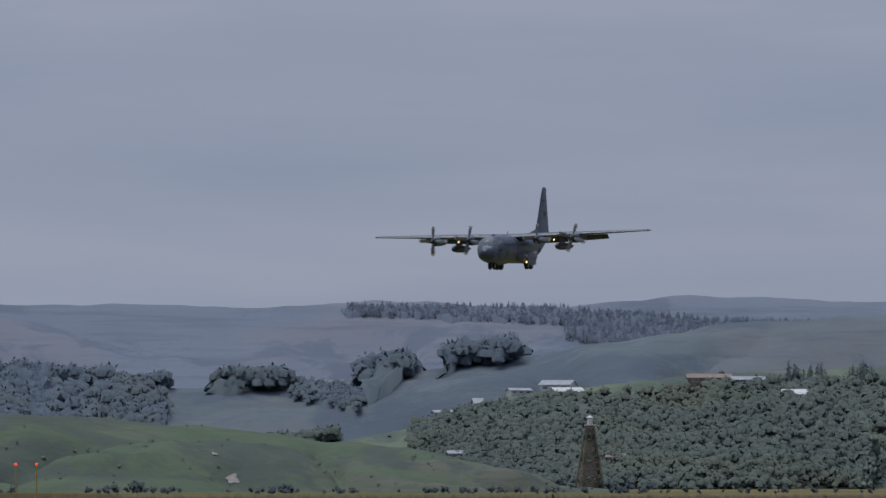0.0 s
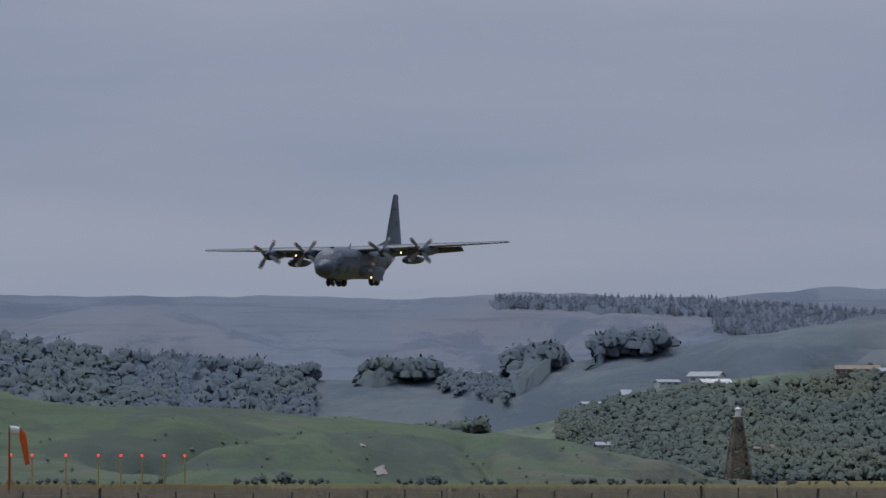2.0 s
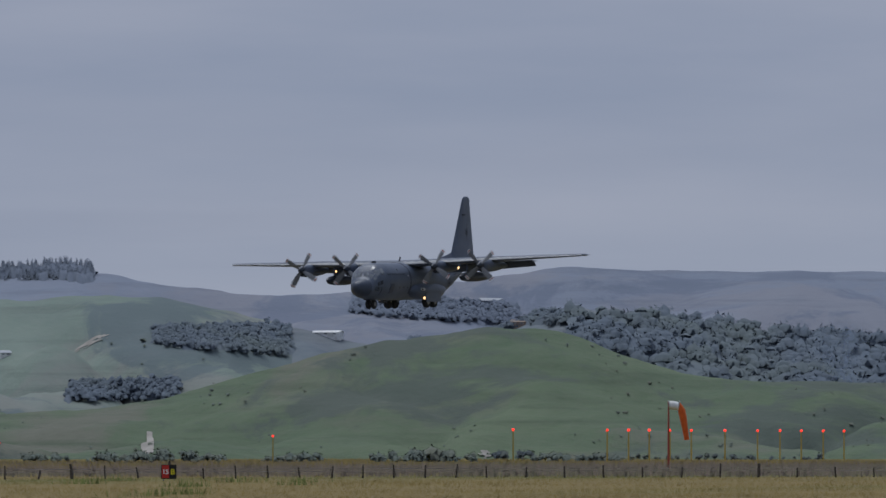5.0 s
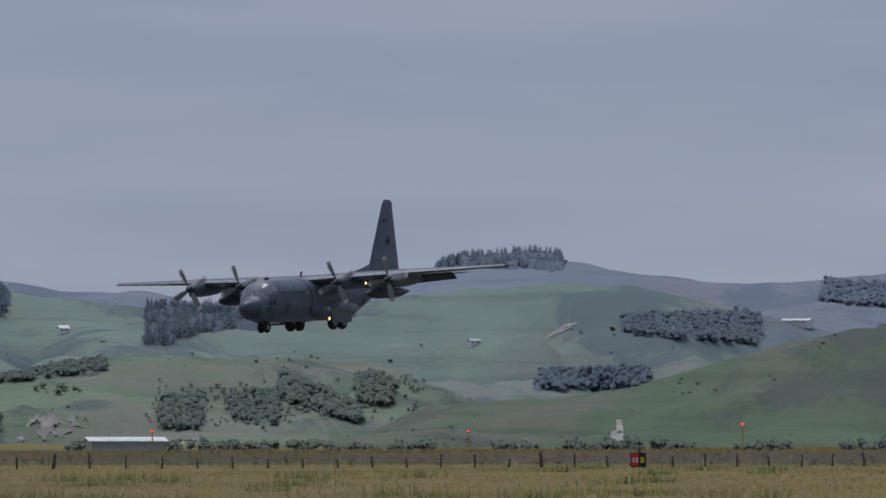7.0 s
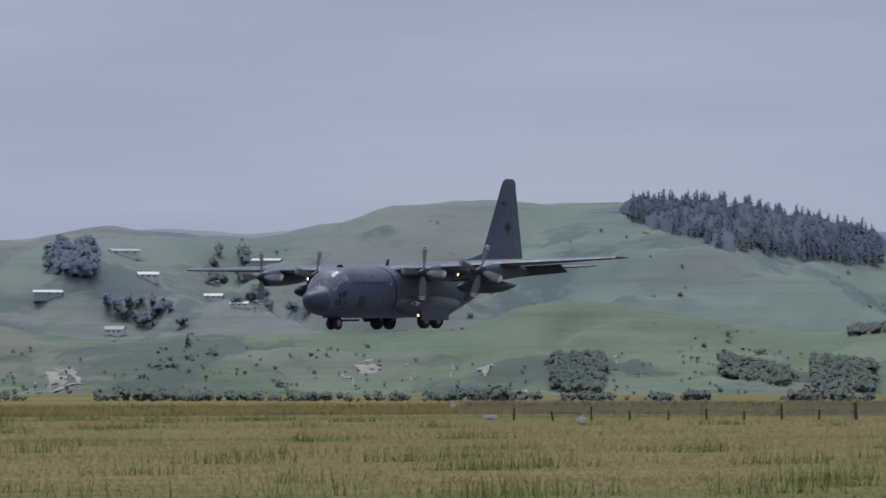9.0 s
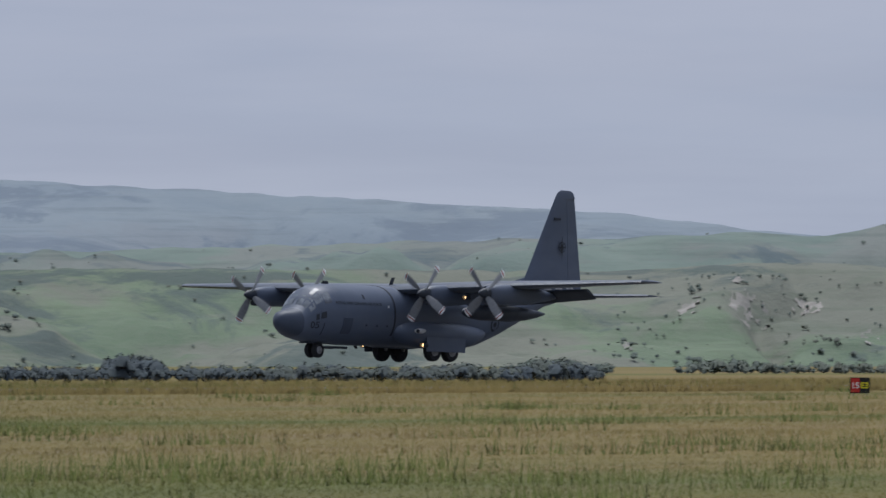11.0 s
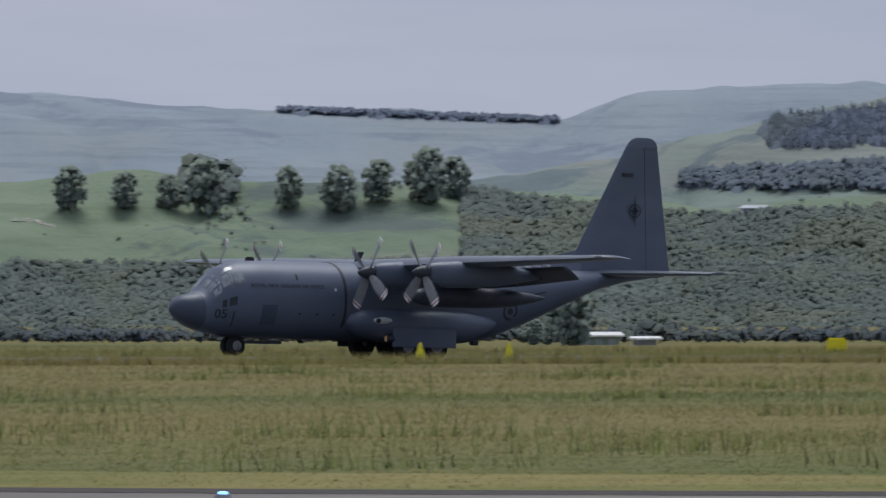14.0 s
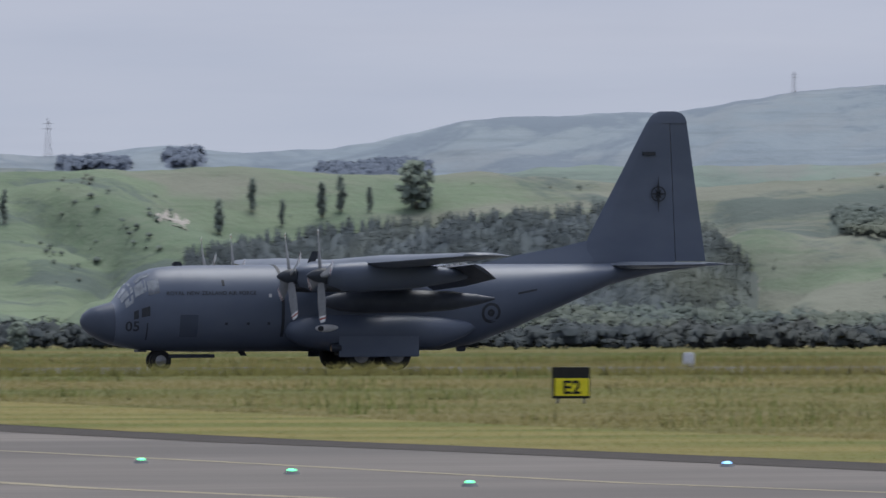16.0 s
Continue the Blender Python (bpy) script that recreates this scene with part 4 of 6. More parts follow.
def skin(s, th, out=0.0):
    """A point of the fuselage's skin: station, angle from the top (90 is the left side), distance outwards."""
    top, bot, hw = (float(np.interp(s, BS[:, 0], BS[:, i])) for i in (1, 2, 3))
    zc, hh = (top + bot) / 2, (top - bot) / 2
    c, n = math.cos(radians(th)), math.sin(radians(th))
    e = 0.88
    return (s - OX, -math.copysign(abs(n) ** e, n) * (hw + out), zc + math.copysign(abs(c) ** e, c) * (hh + out) - OZ)


def dense(a, b, step):
    n = max(1, int(abs(b - a) / step + 0.5))
    return [a + (b - a) * i / n for i in range(n + 1)]


def shell(s0, s1):
    bm = bmesh.new()
    stations = sorted({round(s, 3) for s in [float(x) for x in BS[:, 0] if s0 <= x <= s1] + dense(s0, s1, 0.6)})
    return loft(bm, [[skin(s, th) for th in range(0, 360, 10)] for s in stations])


part("fuselage", shell(1.35, 28.9), "paint", plane, "grey painted fuselage")
part("radome", shell(0.0, 1.345), "paint_nose", plane, "darker grey rounded nose cone")


def patch(s0, s1, th0, th1, out=0.012, lean=0.0):
    """A thin plate that follows the skin."""
    bm = bmesh.new()
    ss, tt = dense(s0, s1, 0.25), dense(th0, th1, 6)
    grid = []
    for o in (out, -0.01):
        grid.append([[bm.verts.new(skin(s + lean * (t - th0) / max(abs(th1 - th0), 1), t, o)) for t in tt] for s in ss])
    g, h = grid
    for i in range(len(ss) - 1):
        for j in range(len(tt) - 1):
            bm.faces.new((g[i][j], g[i + 1][j], g[i + 1][j + 1], g[i][j + 1]))
    rim = [(0, j) for j in range(len(tt))] + [(i, len(tt) - 1) for i in range(1, len(ss))] + [(len(ss) - 1, j) for j in range(len(tt) - 2, -1, -1)] + [(i, 0) for i in range(len(ss) - 2, 0, -1)]
    for (a, b), (c, d) in zip(rim, rim[1:] + rim[:1]):
        bm.faces.new((g[a][b], g[c][d], h[c][d], h[a][b]))
    bmesh.ops.recalc_face_normals(bm, faces=bm.faces[:])
    return bm


for sd in (1, -1):
    for a, b, c, d in ((1.64, 2.12, 4, 24), (1.66, 2.15, 28, 47), (2.2, 2.68, 36, 62), (2.74, 3.22, 43, 69), (1.78, 2.12, 52, 69), (2.3, 2.9, 20, 31)):
        part("cockpit_window", patch(a, b, sd * c, sd * d), "glass", plane, "cockpit window pane with painted pale reflection")
    for a, b in ((2.1, 2.3), (2.42, 2.78)):
        part("lower_window", patch(a, b, sd * 84.5, sd * 95), "marking", plane, "small lower cockpit window")
    for s in (6.13, 7.13, 8.08, 16.4):
        part("porthole", patch(s, s + 0.13, sd * 106, sd * 109.5), "marking", plane, "small dark porthole")
    part("crew_door", patch(4.1, 4.9, sd * 96, sd * 128, 0.02), "paint_nose", plane, "crew entry door outline")
    part("escape_light", patch(8.15, 8.27, sd * 74, sd * 78, 0.02), "pale_marking", plane)
part("propeller_band", patch(8.72, 8.86, -128, 128, 0.015), "marking", plane, "dark propeller warning band round the fuselage")
part("crew_door_seam", patch(2.64, 2.70, 105, 135, 0.012), "marking", plane)
part("paratroop_door", patch(18.5, 19.5, 78, 118, 0.015), "paint", plane)
part("roof_hatch", patch(6.04, 6.16, 52, 62, 0.012), "marking", plane)

# writing on the left side
def letters(name, text, s0, z0, size, label):
    cu = bpy.data.curves.new(name, "FONT")
    cu.body, cu.size, cu.extrude, cu.offset = text, size, 0.0, size * 0.02
    cu.space_character = 1.05
    tmp = bpy.data.objects.new(name, cu)
    scene.collection.objects.link(tmp)
    me = bpy.data.meshes.new_from_object(tmp.evaluated_get(bpy.context.evaluated_depsgraph_get()))
    bpy.data.objects.remove(tmp)
    wide = max(v.co.x for v in me.vertices)
    for v in me.vertices:
        s, z = s0 + v.co.x, z0 + v.co.y
        lo, hi = 20.0, 150.0
        for _ in range(24):
            best = (lo + hi) / 2
            lo, hi = (best, hi) if skin(s, best)[2] + OZ > z else (lo, best)
        p = skin(s, best, 0.02)
        v.co = (p[0], p[1], z - OZ)
    me.materials.clear()
    me.materials.append(M["marking"])
    ob = new(name, me)
    ob.parent = plane
    tagged(ob, label)
    return wide


at = 3.5
for word in "ROYAL NEW ZEALAND AIR FORCE".split():
    at += letters("title_word", word, at, 3.42, 0.245, "dark lettering along the fuselage") + 0.09
letters("side_number", "05", 1.74, 1.84, 0.6, "dark number on the nose")
part("serial_bar", patch(19.75, 20.65, 84, 87, 0.02), "marking", plane, "dark illegible serial")


def disc_on_skin(name, s0, z0, r0, r1, material, label=""):
    bm = bmesh.new()
    rows = []
    for r in (r0, r1):
        row = []
        for i in range(24):
            s, z = s0 + r * math.cos(i * 0.2618), z0 + r * math.sin(i * 0.2618)
            th = min(range(40, 140), key=lambda t: abs(skin(s, t)[2] + OZ - z))
            p = skin(s, th, 0.02)
            row.append(bm.verts.new((p[0], p[1], z - OZ)))
        rows.append(row)
    for i in range(24):
        bm.faces.new((rows[0][i], rows[0][(i + 1) % 24], rows[1][(i + 1) % 24], rows[1][i]))
    part(name, bm, material, plane, label, False)


disc_on_skin("roundel_ring", 18.45, 2.55, 0.33, 0.46, "marking", "dark round marking")
disc_on_skin("roundel_centre", 18.45, 2.55, 0.02, 0.17, "marking")


# wings
def section(s, c, z, t, y, camber=0.02, n=9):
    """A wing section of chord c at span y."""
    up, dn = [], []
    for i in range(n):
        q = (1 - math.cos(math.pi * i / (n - 1))) / 2
        h = 5 * t * (0.2969 * math.sqrt(q) - 0.126 * q - 0.3516 * q * q + 0.2843 * q ** 3 - 0.1015 * q ** 4)
        m = camber * 4 * q * (1 - q)
        up.append((s + q * c - OX, y, z + (m + h) * c - OZ))
        dn.append((s + q * c - OX, y, z + (m - h) * c - OZ))
    return up + dn[-2:0:-1]


def wing_at(y):
    a = abs(y)
    if a < 9:
        le, te = 9.95 + 0.02 * a, 14.75 - 0.01 * a
    else:
        le, te = 10.13 + (a - 9) * 0.17, 14.66 - (a - 9) * 0.045
    return le, te, 4.50 + 0.024 * a, 0.165 - 0.0025 * a


wing = bmesh.new()
rings_ = []
for y in [-20.15, -20.0, -17, -13.6, -13.5, -9, -5, -2.2, 0, 2.2, 5, 9, 13.5, 13.6, 17, 20.0, 20.15]:
    le, te, z, t = wing_at(y)
    cut = 0.78 if abs(y) <= 13.5 else 1.0
    if abs(y) > 20.1:
        le, te, t = le + 0.5, te - 0.3, t * 0.4
    ring = section(le, te - le, z, t, y)
    if cut < 1:
        x1 = le + (te - le) * cut - OX
        ring = [(min(p[0], x1), p[1], p[2]) for p in ring]
    rings_.append(ring)
loft(wing, rings_)
part("wing", wing, "paint_wing", plane, "straight high wing with pale grey upper surface")
for sd in (-1, 1):
    for y0, y1 in ((2.3, 7.4), (7.5, 13.4)):
        bm, rr = bmesh.new(), []
        for y in (y0, y1):
            le, te, z, t = wing_at(y)
            c = (te - le) * 0.33
            ring = section(0, c, 0, 0.13, 0, 0.03, 7)
            dn = radians(32)
            x0, z0 = le + (te - le) * 0.775 + 0.72, z - 0.16
            rr.append([(x0 + (p[0] + OX) * math.cos(dn) + (p[2] + OZ) * math.sin(dn) - OX, sd * y, z0 - (p[0] + OX) * math.sin(dn) + (p[2] + OZ) * math.cos(dn) - OZ) for p in ring])
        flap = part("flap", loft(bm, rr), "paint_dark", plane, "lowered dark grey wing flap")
    # pale solid blocks imitate bright sky showing through the slots ahead of the flap
    for k in range(5):
        y = sd * (8.3 + k * 0.95)
        le, te, z, t = wing_at(y)
        part("slot_sky_block", box(bmesh.new(), le + (te - le) * 0.90 - OX, y - 0.2, z - 0.13 - OZ, le + (te - le) * 0.97 - OX, y + 0.2, z - 0.05 - OZ, 0.02), "pale_marking", plane, "pale block painted as sky seen through the flap slot")
    le, te, z, t = wing_at(19.6)
    bm = bmesh.new()
    bmesh.ops.create_icosphere(bm, subdivisions=2, radius=0.09, matrix=Matrix.Translation((le + 0.9 - OX, sd * 19.95, z + 0.05 - OZ)))
    part("wingtip_light", bm, "red_light", plane, "small red wingtip light")

# engines, propellers
PROPS = []
for y in (-10.2, -5.0, 5.0, 10.2):
    le, te, z, t = wing_at(y)
    bm, zc = bmesh.new(), 4.22
    # station, half width, top, bottom
    prof = [(8.62, 0.36, 0.34, -0.36), (8.75, 0.47, 0.46, -0.52), (9.3, 0.55, 0.54, -0.70), (10.2, 0.58, 0.60, -0.72), (11.6, 0.56, 0.60, -0.66), (13.0, 0.46, 0.48, -0.52), (14.4, 0.27, 0.26, -0.30), (15.0, 0.16, 0.14, -0.16)]
    loft(bm, [[(s - OX, y + w * math.copysign(abs(math.sin(a)) ** 0.85, math.sin(a)), zc - OZ + ((up if math.cos(a) > 0 else -dn) * math.copysign(abs(math.cos(a)) ** 0.85, math.cos(a))))
               for a in [i * math.pi / 10 for i in range(20)]] for s, w, up, dn in prof])
    nac = part("nacelle", bm, "paint", plane, "grey engine nacelle")
    bm = bmesh.new()
    loft(bm, [[(s - OX, y + w * math.sin(a), zc - 0.52 - OZ + hgt * math.cos(a)) for a in [i * math.pi / 6 for i in range(12)]] for s, w, hgt in ((8.55, 0.24, 0.15), (8.62, 0.27, 0.18), (9.6, 0.26, 0.2))])
    part("air_intake", bm, "marking", nac, "dark chin air intake")
    tail = tube(bmesh.new(), (14.95 - OX, y, zc - OZ), (15.35 - OX, y, zc - 0.06 - OZ), 0.17, 0.15, 12)
    part("exhaust_pipe", tail, "marking", nac, "dark exhaust pipe")
    bm = bmesh.new()
    loft(bm, [[(s, w * math.sin(a), w * math.cos(a)) for a in [i * math.pi / 8 for i in range(16)]] for s, w in ((-0.62, 0.03), (-0.52, 0.13), (-0.3, 0.25), (0.0, 0.34), (0.22, 0.36))])
    prop = part("propeller", bm, "paint_dark", plane, "dark spinner of a four-bladed propeller")
    prop.matrix_basis = pose(8.36 - OX, y, zc - OZ)
    for k in range(4):
        def ring(r, w, tw, th):
            c, s = math.cos(radians(tw)), math.sin(radians(tw))
            return [(a * s + b * c, a * c - b * s, r) for a, b in ((-w, 0), (-w * 0.4, th), (w * 0.5, th * 0.8), (w, 0), (w * 0.5, -th * 0.8), (-w * 0.4, -th))]
        blade = part("blade", loft(bmesh.new(), [ring(0.3, 0.13, 40, 0.07), ring(0.6, 0.2, 35, 0.05), ring(1.1, 0.27, 26, 0.035), ring(1.6, 0.27, 20, 0.025), ring(1.78, 0.26, 19, 0.02)]), "blade", prop)
        blade.matrix_basis = pose(0, 0, 0, 90 * k)
        for r0, r1, w0, w1, m in ((1.785, 1.86, 0.26, 0.25, "tip_white"), (1.865, 1.94, 0.25, 0.24, "tip_red"), (1.945, 2.06, 0.24, 0.17, "tip_white")):
            tip = part("blade_tip", loft(bmesh.new(), [ring(r0, w0, 19, 0.02), ring(r1, w1, 18, 0.014)]), m, prop, "striped blade tip")
            tip.matrix_basis = pose(0, 0, 0, 90 * k)
    PROPS.append(prop)

# drop tanks under the wing
for y in (-7.6, 7.6):
    bm = bmesh.new()
    loft(bm, [[(s - OX, y + w * math.sin(a), 3.08 - OZ + w * math.cos(a) + up) for a in [i * math.pi / 10 for i in range(20)]]
              for s, w, up in ((9.1, 0.05, 0.0), (9.28, 0.22, 0), (9.8, 0.40, 0), (10.8, 0.50, 0), (13.5, 0.50, 0), (15.0, 0.42, 0.02), (16.2, 0.24, 0.06), (17.0, 0.05, 0.1))])
    tank = part("fuel_tank", bm, "paint_dark", plane, "long dark grey underwing fuel tank")
    part("pylon", box(bmesh.new(), 10.8 - OX, y - 0.1, 3.5 - OZ, 13.2 - OX, y + 0.1, 4.4 - OZ, 0.04), "paint", tank)

# tail
LE = [(4.6, 23.05), (5.67, 23.5), (8.4, 24.97), (11.15, 26.45)]
def fin_ring(z, s0, s1, t):
    return [(s0 + q * (s1 - s0) - OX, y * t, z - OZ) for q, y in ((0, 0), (0.05, 0.45), (0.2, 0.85), (0.5, 1), (1, 0.62), (1, -0.62), (0.5, -1), (0.2, -0.85), (0.05, -0.45))]


def fin_end(z):
    return 29.22 - (z - 4.8) * 0.137


def hinge(z):
    return fin_end(z) - 1.5 + (z - 4.8) * 0.105


part("fin", loft(bmesh.new(), [fin_ring(z, s, hinge(z), 0.30 - (z - 4.6) * 0.028) for z, s in LE]), "paint", plane, "tall grey tail fin")
part("rudder", loft(bmesh.new(), [[(s - OX, y, z - OZ) for s, y in ((hinge(z) + 0.03, w), (fin_end(z), 0.02), (fin_end(z), -0.02), (hinge(z) + 0.03, -w))]
                                  for z, w in ((4.85, 0.17), (8, 0.12), (11.13, 0.07))]), "paint", plane, "grey rudder")
part("fin_cap", loft(bmesh.new(), [fin_ring(z, s0, s1, t) for z, s0, s1, t in ((11.12, 26.44, 28.36, 0.12), (11.4, 26.62, 28.26, 0.1), (11.56, 26.8, 28.12, 0.07), (11.66, 27.05, 27.85, 0.03))]), "paint", plane, "rounded fin tip")
dorsal = loft(bmesh.new(), [[(s - OX, y, z - OZ) for y, z in ((-w, 4.55), (-w * 0.3, 4.55 + hgt * 0.7), (0, 4.55 + hgt), (w * 0.3, 4.55 + hgt * 0.7), (w, 4.55))] for s, w, hgt in ((18.6, 0.1, 0.24), (20.5, 0.3, 0.64), (22.3, 0.32, 0.95), (23.8, 0.3, 1.3))])
part("dorsal_fillet", dorsal, "paint", plane)
for sd in (-1, 1):
    stab = loft(bmesh.new(), [section(s, c, z, 0.11, sd * y, 0.0, 7) for s, c, z, y in ((24.4, 3.3, 4.66, 0.2), (25.0, 2.75, 4.66, 3.0), (26.2, 1.75, 4.66, 7.6), (26.6, 1.1, 4.66, 8.0))])
    part("tailplane", stab, "paint_wing", plane, "grey horizontal tailplane")
    elev = loft(bmesh.new(), [section(s, c, z, 0.06, sd * y, 0.0, 5) for s, c, z, y in ((27.75, 1.0, 4.66, 0.9), (27.78, 0.85, 4.66, 3.0), (27.98, 0.62, 4.66, 7.7))])
    part("elevator", elev, "paint_wing", plane)
part("fin_flash", box(bmesh.new(), 26.2 - OX, -0.235, 9.66 - OZ, 26.8 - OX, 0.235, 9.82 - OZ), "marking", plane, "small dark bar on the fin", False)
bm = bmesh.new()
for k in range(8):
    a, q = k * math.pi / 4, 0.75 if k % 4 == 0 else (0.5 if k % 2 == 0 else 0.28)
    c = (26.9 - OX, -0.30, 7.9 - OZ)
    tip = bm.verts.new((c[0] + q * math.sin(a) * 0.8, c[1], c[2] + q * math.cos(a) * 1.15))
    l = bm.verts.new((c[0] + 0.08 * math.sin(a - 1.2), c[1], c[2] + 0.08 * math.cos(a - 1.2)))
    r = bm.verts.new((c[0] + 0.08 * math.sin(a + 1.2), c[1], c[2] + 0.08 * math.cos(a + 1.2)))
    bm.faces.new((tip, l, r))
for a in range(16):
    q = [(0.30, a), (0.36, a), (0.36, a + 1), (0.30, a + 1)]
    bm.faces.new([bm.verts.new((26.9 - OX + r * math.sin(k * 0.3927), -0.30, 7.9 - OZ + r * math.cos(k * 0.3927))) for r, k in q])
part("fin_emblem", bm, "marking", plane, "dark star emblem on the fin", False)

# wheel fairings and landing gear
WHEELS = []
for sd in (-1, 1):
    bm = bmesh.new()
    loft(bm, [[(s - OX, sd * (1.75 + w * math.sin(a)), zc - OZ + hh * math.cos(a)) for a in [-0.2 + i * (math.pi + 0.4) / 11 for i in range(12)]]
              for s, w, zc, hh in ((8.9, 0.1, 1.85, 0.1), (9.1, 0.55, 1.85, 0.4), (9.7, 0.85, 1.8, 0.68), (11.0, 0.98, 1.72, 0.86), (14.5, 0.98, 1.7, 0.86), (16.0, 0.8, 1.75, 0.74), (17.3, 0.4, 1.9, 0.4), (17.8, 0.1, 1.95, 0.1))])
    pod = part("wheel_fairing", bm, "paint", plane, "bulged grey landing gear fairing")
    part("gear_door", box(bmesh.new(), 11.2 - OX, sd * 2.70 - 0.03, 0.62 - OZ, 14.9 - OX, sd * 2.70 + 0.03, 1.55 - OZ, 0.02), "paint", pod, "open landing gear door")
    bm = bmesh.new()
    bmesh.ops.create_uvsphere(bm, u_segments=16, v_segments=8, radius=1, matrix=Matrix.Translation((10.7 - OX, sd * 2.6, 1.9 - OZ)) @ Matrix.Diagonal((0.6, 0.16, 0.18, 1)))
    part("unit_inlet", bm, "pale_marking", pod, "pale oval inlet on the fairing")
    bm = bmesh.new()
    bmesh.ops.create_uvsphere(bm, u_segments=12, v_segments=8, radius=1, matrix=Matrix.Translation((10.38 - OX, sd * 2.68, 1.9 - OZ)) @ Matrix.Diagonal((0.16, 0.1, 0.12, 1)))
    part("unit_port", bm, "marking", pod)
    # landing lights look forwards out of short hoods: on the fairing's door and under the wing
    for s, y, z, q in ((11.0, 2.62, 1.02, 0.15), (10.1, 7.0, 4.02, 0.14)):
        bm = bmesh.new()
        loft(bm, [[(s + dx - OX, sd * y + h * math.sin(a), z - OZ + h * math.cos(a)) for a in [i * math.pi / 7 for i in range(14)]] for dx, h in ((0.3, q * 0.8), (0.3, q * 1.12), (-0.16, q * 1.12), (-0.16, q * 1.02), (0.1, q))])
        hood = part("light_hood", bm, "paint_dark", plane, "dark hood of a landing light")
        bm = bmesh.new()
        bmesh.ops.create_icosphere(bm, subdivisions=2, radius=q * 0.95, matrix=Matrix.Translation((s + 0.06 - OX, sd * y, z - OZ)) @ Matrix.Diagonal((0.5, 1, 1, 1)))
        part("landing_light", bm, "landing_light", hood, "warm lit landing light")


def wheel(s, y, r, w):
    bm = bmesh.new()
    loft(bm, [[(q * math.cos(a), yy, q * math.sin(a)) for a in [i * math.pi / 12 for i in range(24)]] for yy, q in ((-w, r * 0.55), (-w, r * 0.86), (-w * 0.7, r * 0.97), (0, r), (w * 0.7, r * 0.97), (w, r * 0.86), (w, r * 0.55))])
    ob = part("wheel", bm, "rubber", plane, "black rubber aircraft wheel")
    ob.matrix_basis = pose(s - OX, y, r - OZ)
    k = -1 if y < 0 else 1
    bm = bmesh.new()
    loft(bm, [[(q * math.cos(a), k * yy, q * math.sin(a)) for a in [i * math.pi / 8 for i in range(16)]] for yy, q in ((w - 0.08, r * 0.5), (w + 0.0, r * 0.5), (w + 0.02, r * 0.3), (w + 0.06, r * 0.16))])
    part("hub", bm, "steel", ob, "dull metal wheel hub")
    WHEELS.append((ob, s, y, r))


for sd in (-1, 1):
    for s in (12.3, 13.95):
        wheel(s, sd * 2.2, 0.69, 0.25)
        part("gear_strut", tube(bmesh.new(), (s - OX, sd * 1.85, 0.69 - OZ), (s - OX, sd * 1.75, 1.8 - OZ), 0.11, 0.13, 10), "steel", plane)
    wheel(3.58, sd * 0.3, 0.5, 0.16)
part("nose_strut", tube(tube(bmesh.new(), (3.58 - OX, 0, 0.5 - OZ), (3.58 - OX, 0, 1.2 - OZ), 0.1, 0.12, 10), (3.58 - OX, -0.35, 0.5 - OZ), (3.58 - OX, 0.35, 0.5 - OZ), 0.07, 0.07, 8), "steel", plane, "nose landing gear strut")
for sd in (-1, 1):
    part("nose_gear_door", box(bmesh.new(), 3.9 - OX, sd * 0.62 - 0.02, 0.62 - OZ, 6.0 - OX, sd * 0.62 + 0.02, 0.78 - OZ, 0.015), "paint_dark", plane)
part("nose_gear_flap", box(bmesh.new(), 2.55 - OX, -0.4, 0.9 - OZ, 2.95 - OX, 0.4, 1.0 - OZ, 0.02), "paint_dark", plane)
# aerials and small fittings on the roof
part("sextant_dome", box(bmesh.new(), 4.25 - OX, -0.18, 4.62 - OZ, 4.65 - OX, 0.18, 4.92 - OZ, 0.06), "marking", plane, "dark dome on the roof")
part("aerial", loft(bmesh.new(), [[(s + dx - OX, dy, z - OZ) for dx, dy in ((0, 0), (0.15, 0.025), (0.35, 0), (0.15, -0.025))] for s, z in ((10.4, 4.7), (10.7, 5.35))]), "marking", plane)
part("belly_aerial", loft(bmesh.new(), [[(s + dx - OX, dy, z - OZ) for dx, dy in ((0, 0), (0.15, 0.025), (0.3, 0), (0.15, -0.025))] for s, z in ((7.2, 0.92), (7.35, 0.7))]), "marking", plane)
part("tail_bumper", box(bmesh.new(), 17.4 - OX, -0.15, 0.82 - OZ, 17.8 - OX, 0.15, 1.1 - OZ, 0.04), "paint_dark", plane)


# ---- pale rock faces and slips on the slopes ----
SLIPS = {}
SLIPS["near"] = [(56.63, 19, 30, 40), (56.95, 24, 16, 40), (57.20, 19, 24, 20), (58.14, 39, 18, 16), (60.42, 9, 130, 50), (61.41, -19, 90, 24), (62.39, -16, 50, 22),
                 (60.98, -5, 60, 20), (63.21, -5, 40, 14), (56.20, -3, 60, 40), (56.36, 22, 50, 20), (57.19, 17, 40, 24), (57.44, -23, 40, 14), (54.09, 17, 50, 14)]
SLIPS["near"] += [(54.11, -11, 100, 10), (50.65, 84, 50, 30), (50.98, 129, 40, 12), (51.10, 69, 80, 80), (51.51, 79, 60, 30), (50.20, 14, 50, 20), (51.96, 24, 50, 36),
                  (52.37, -1, 50, 30), (52.95, 9, 60, 40), (53.24, 29, 100, 20), (54.10, 4, 100, 36), (56.33, 24, 60, 30), (43.09, -5, 60, 40), (43.42, 45, 120, 60)]
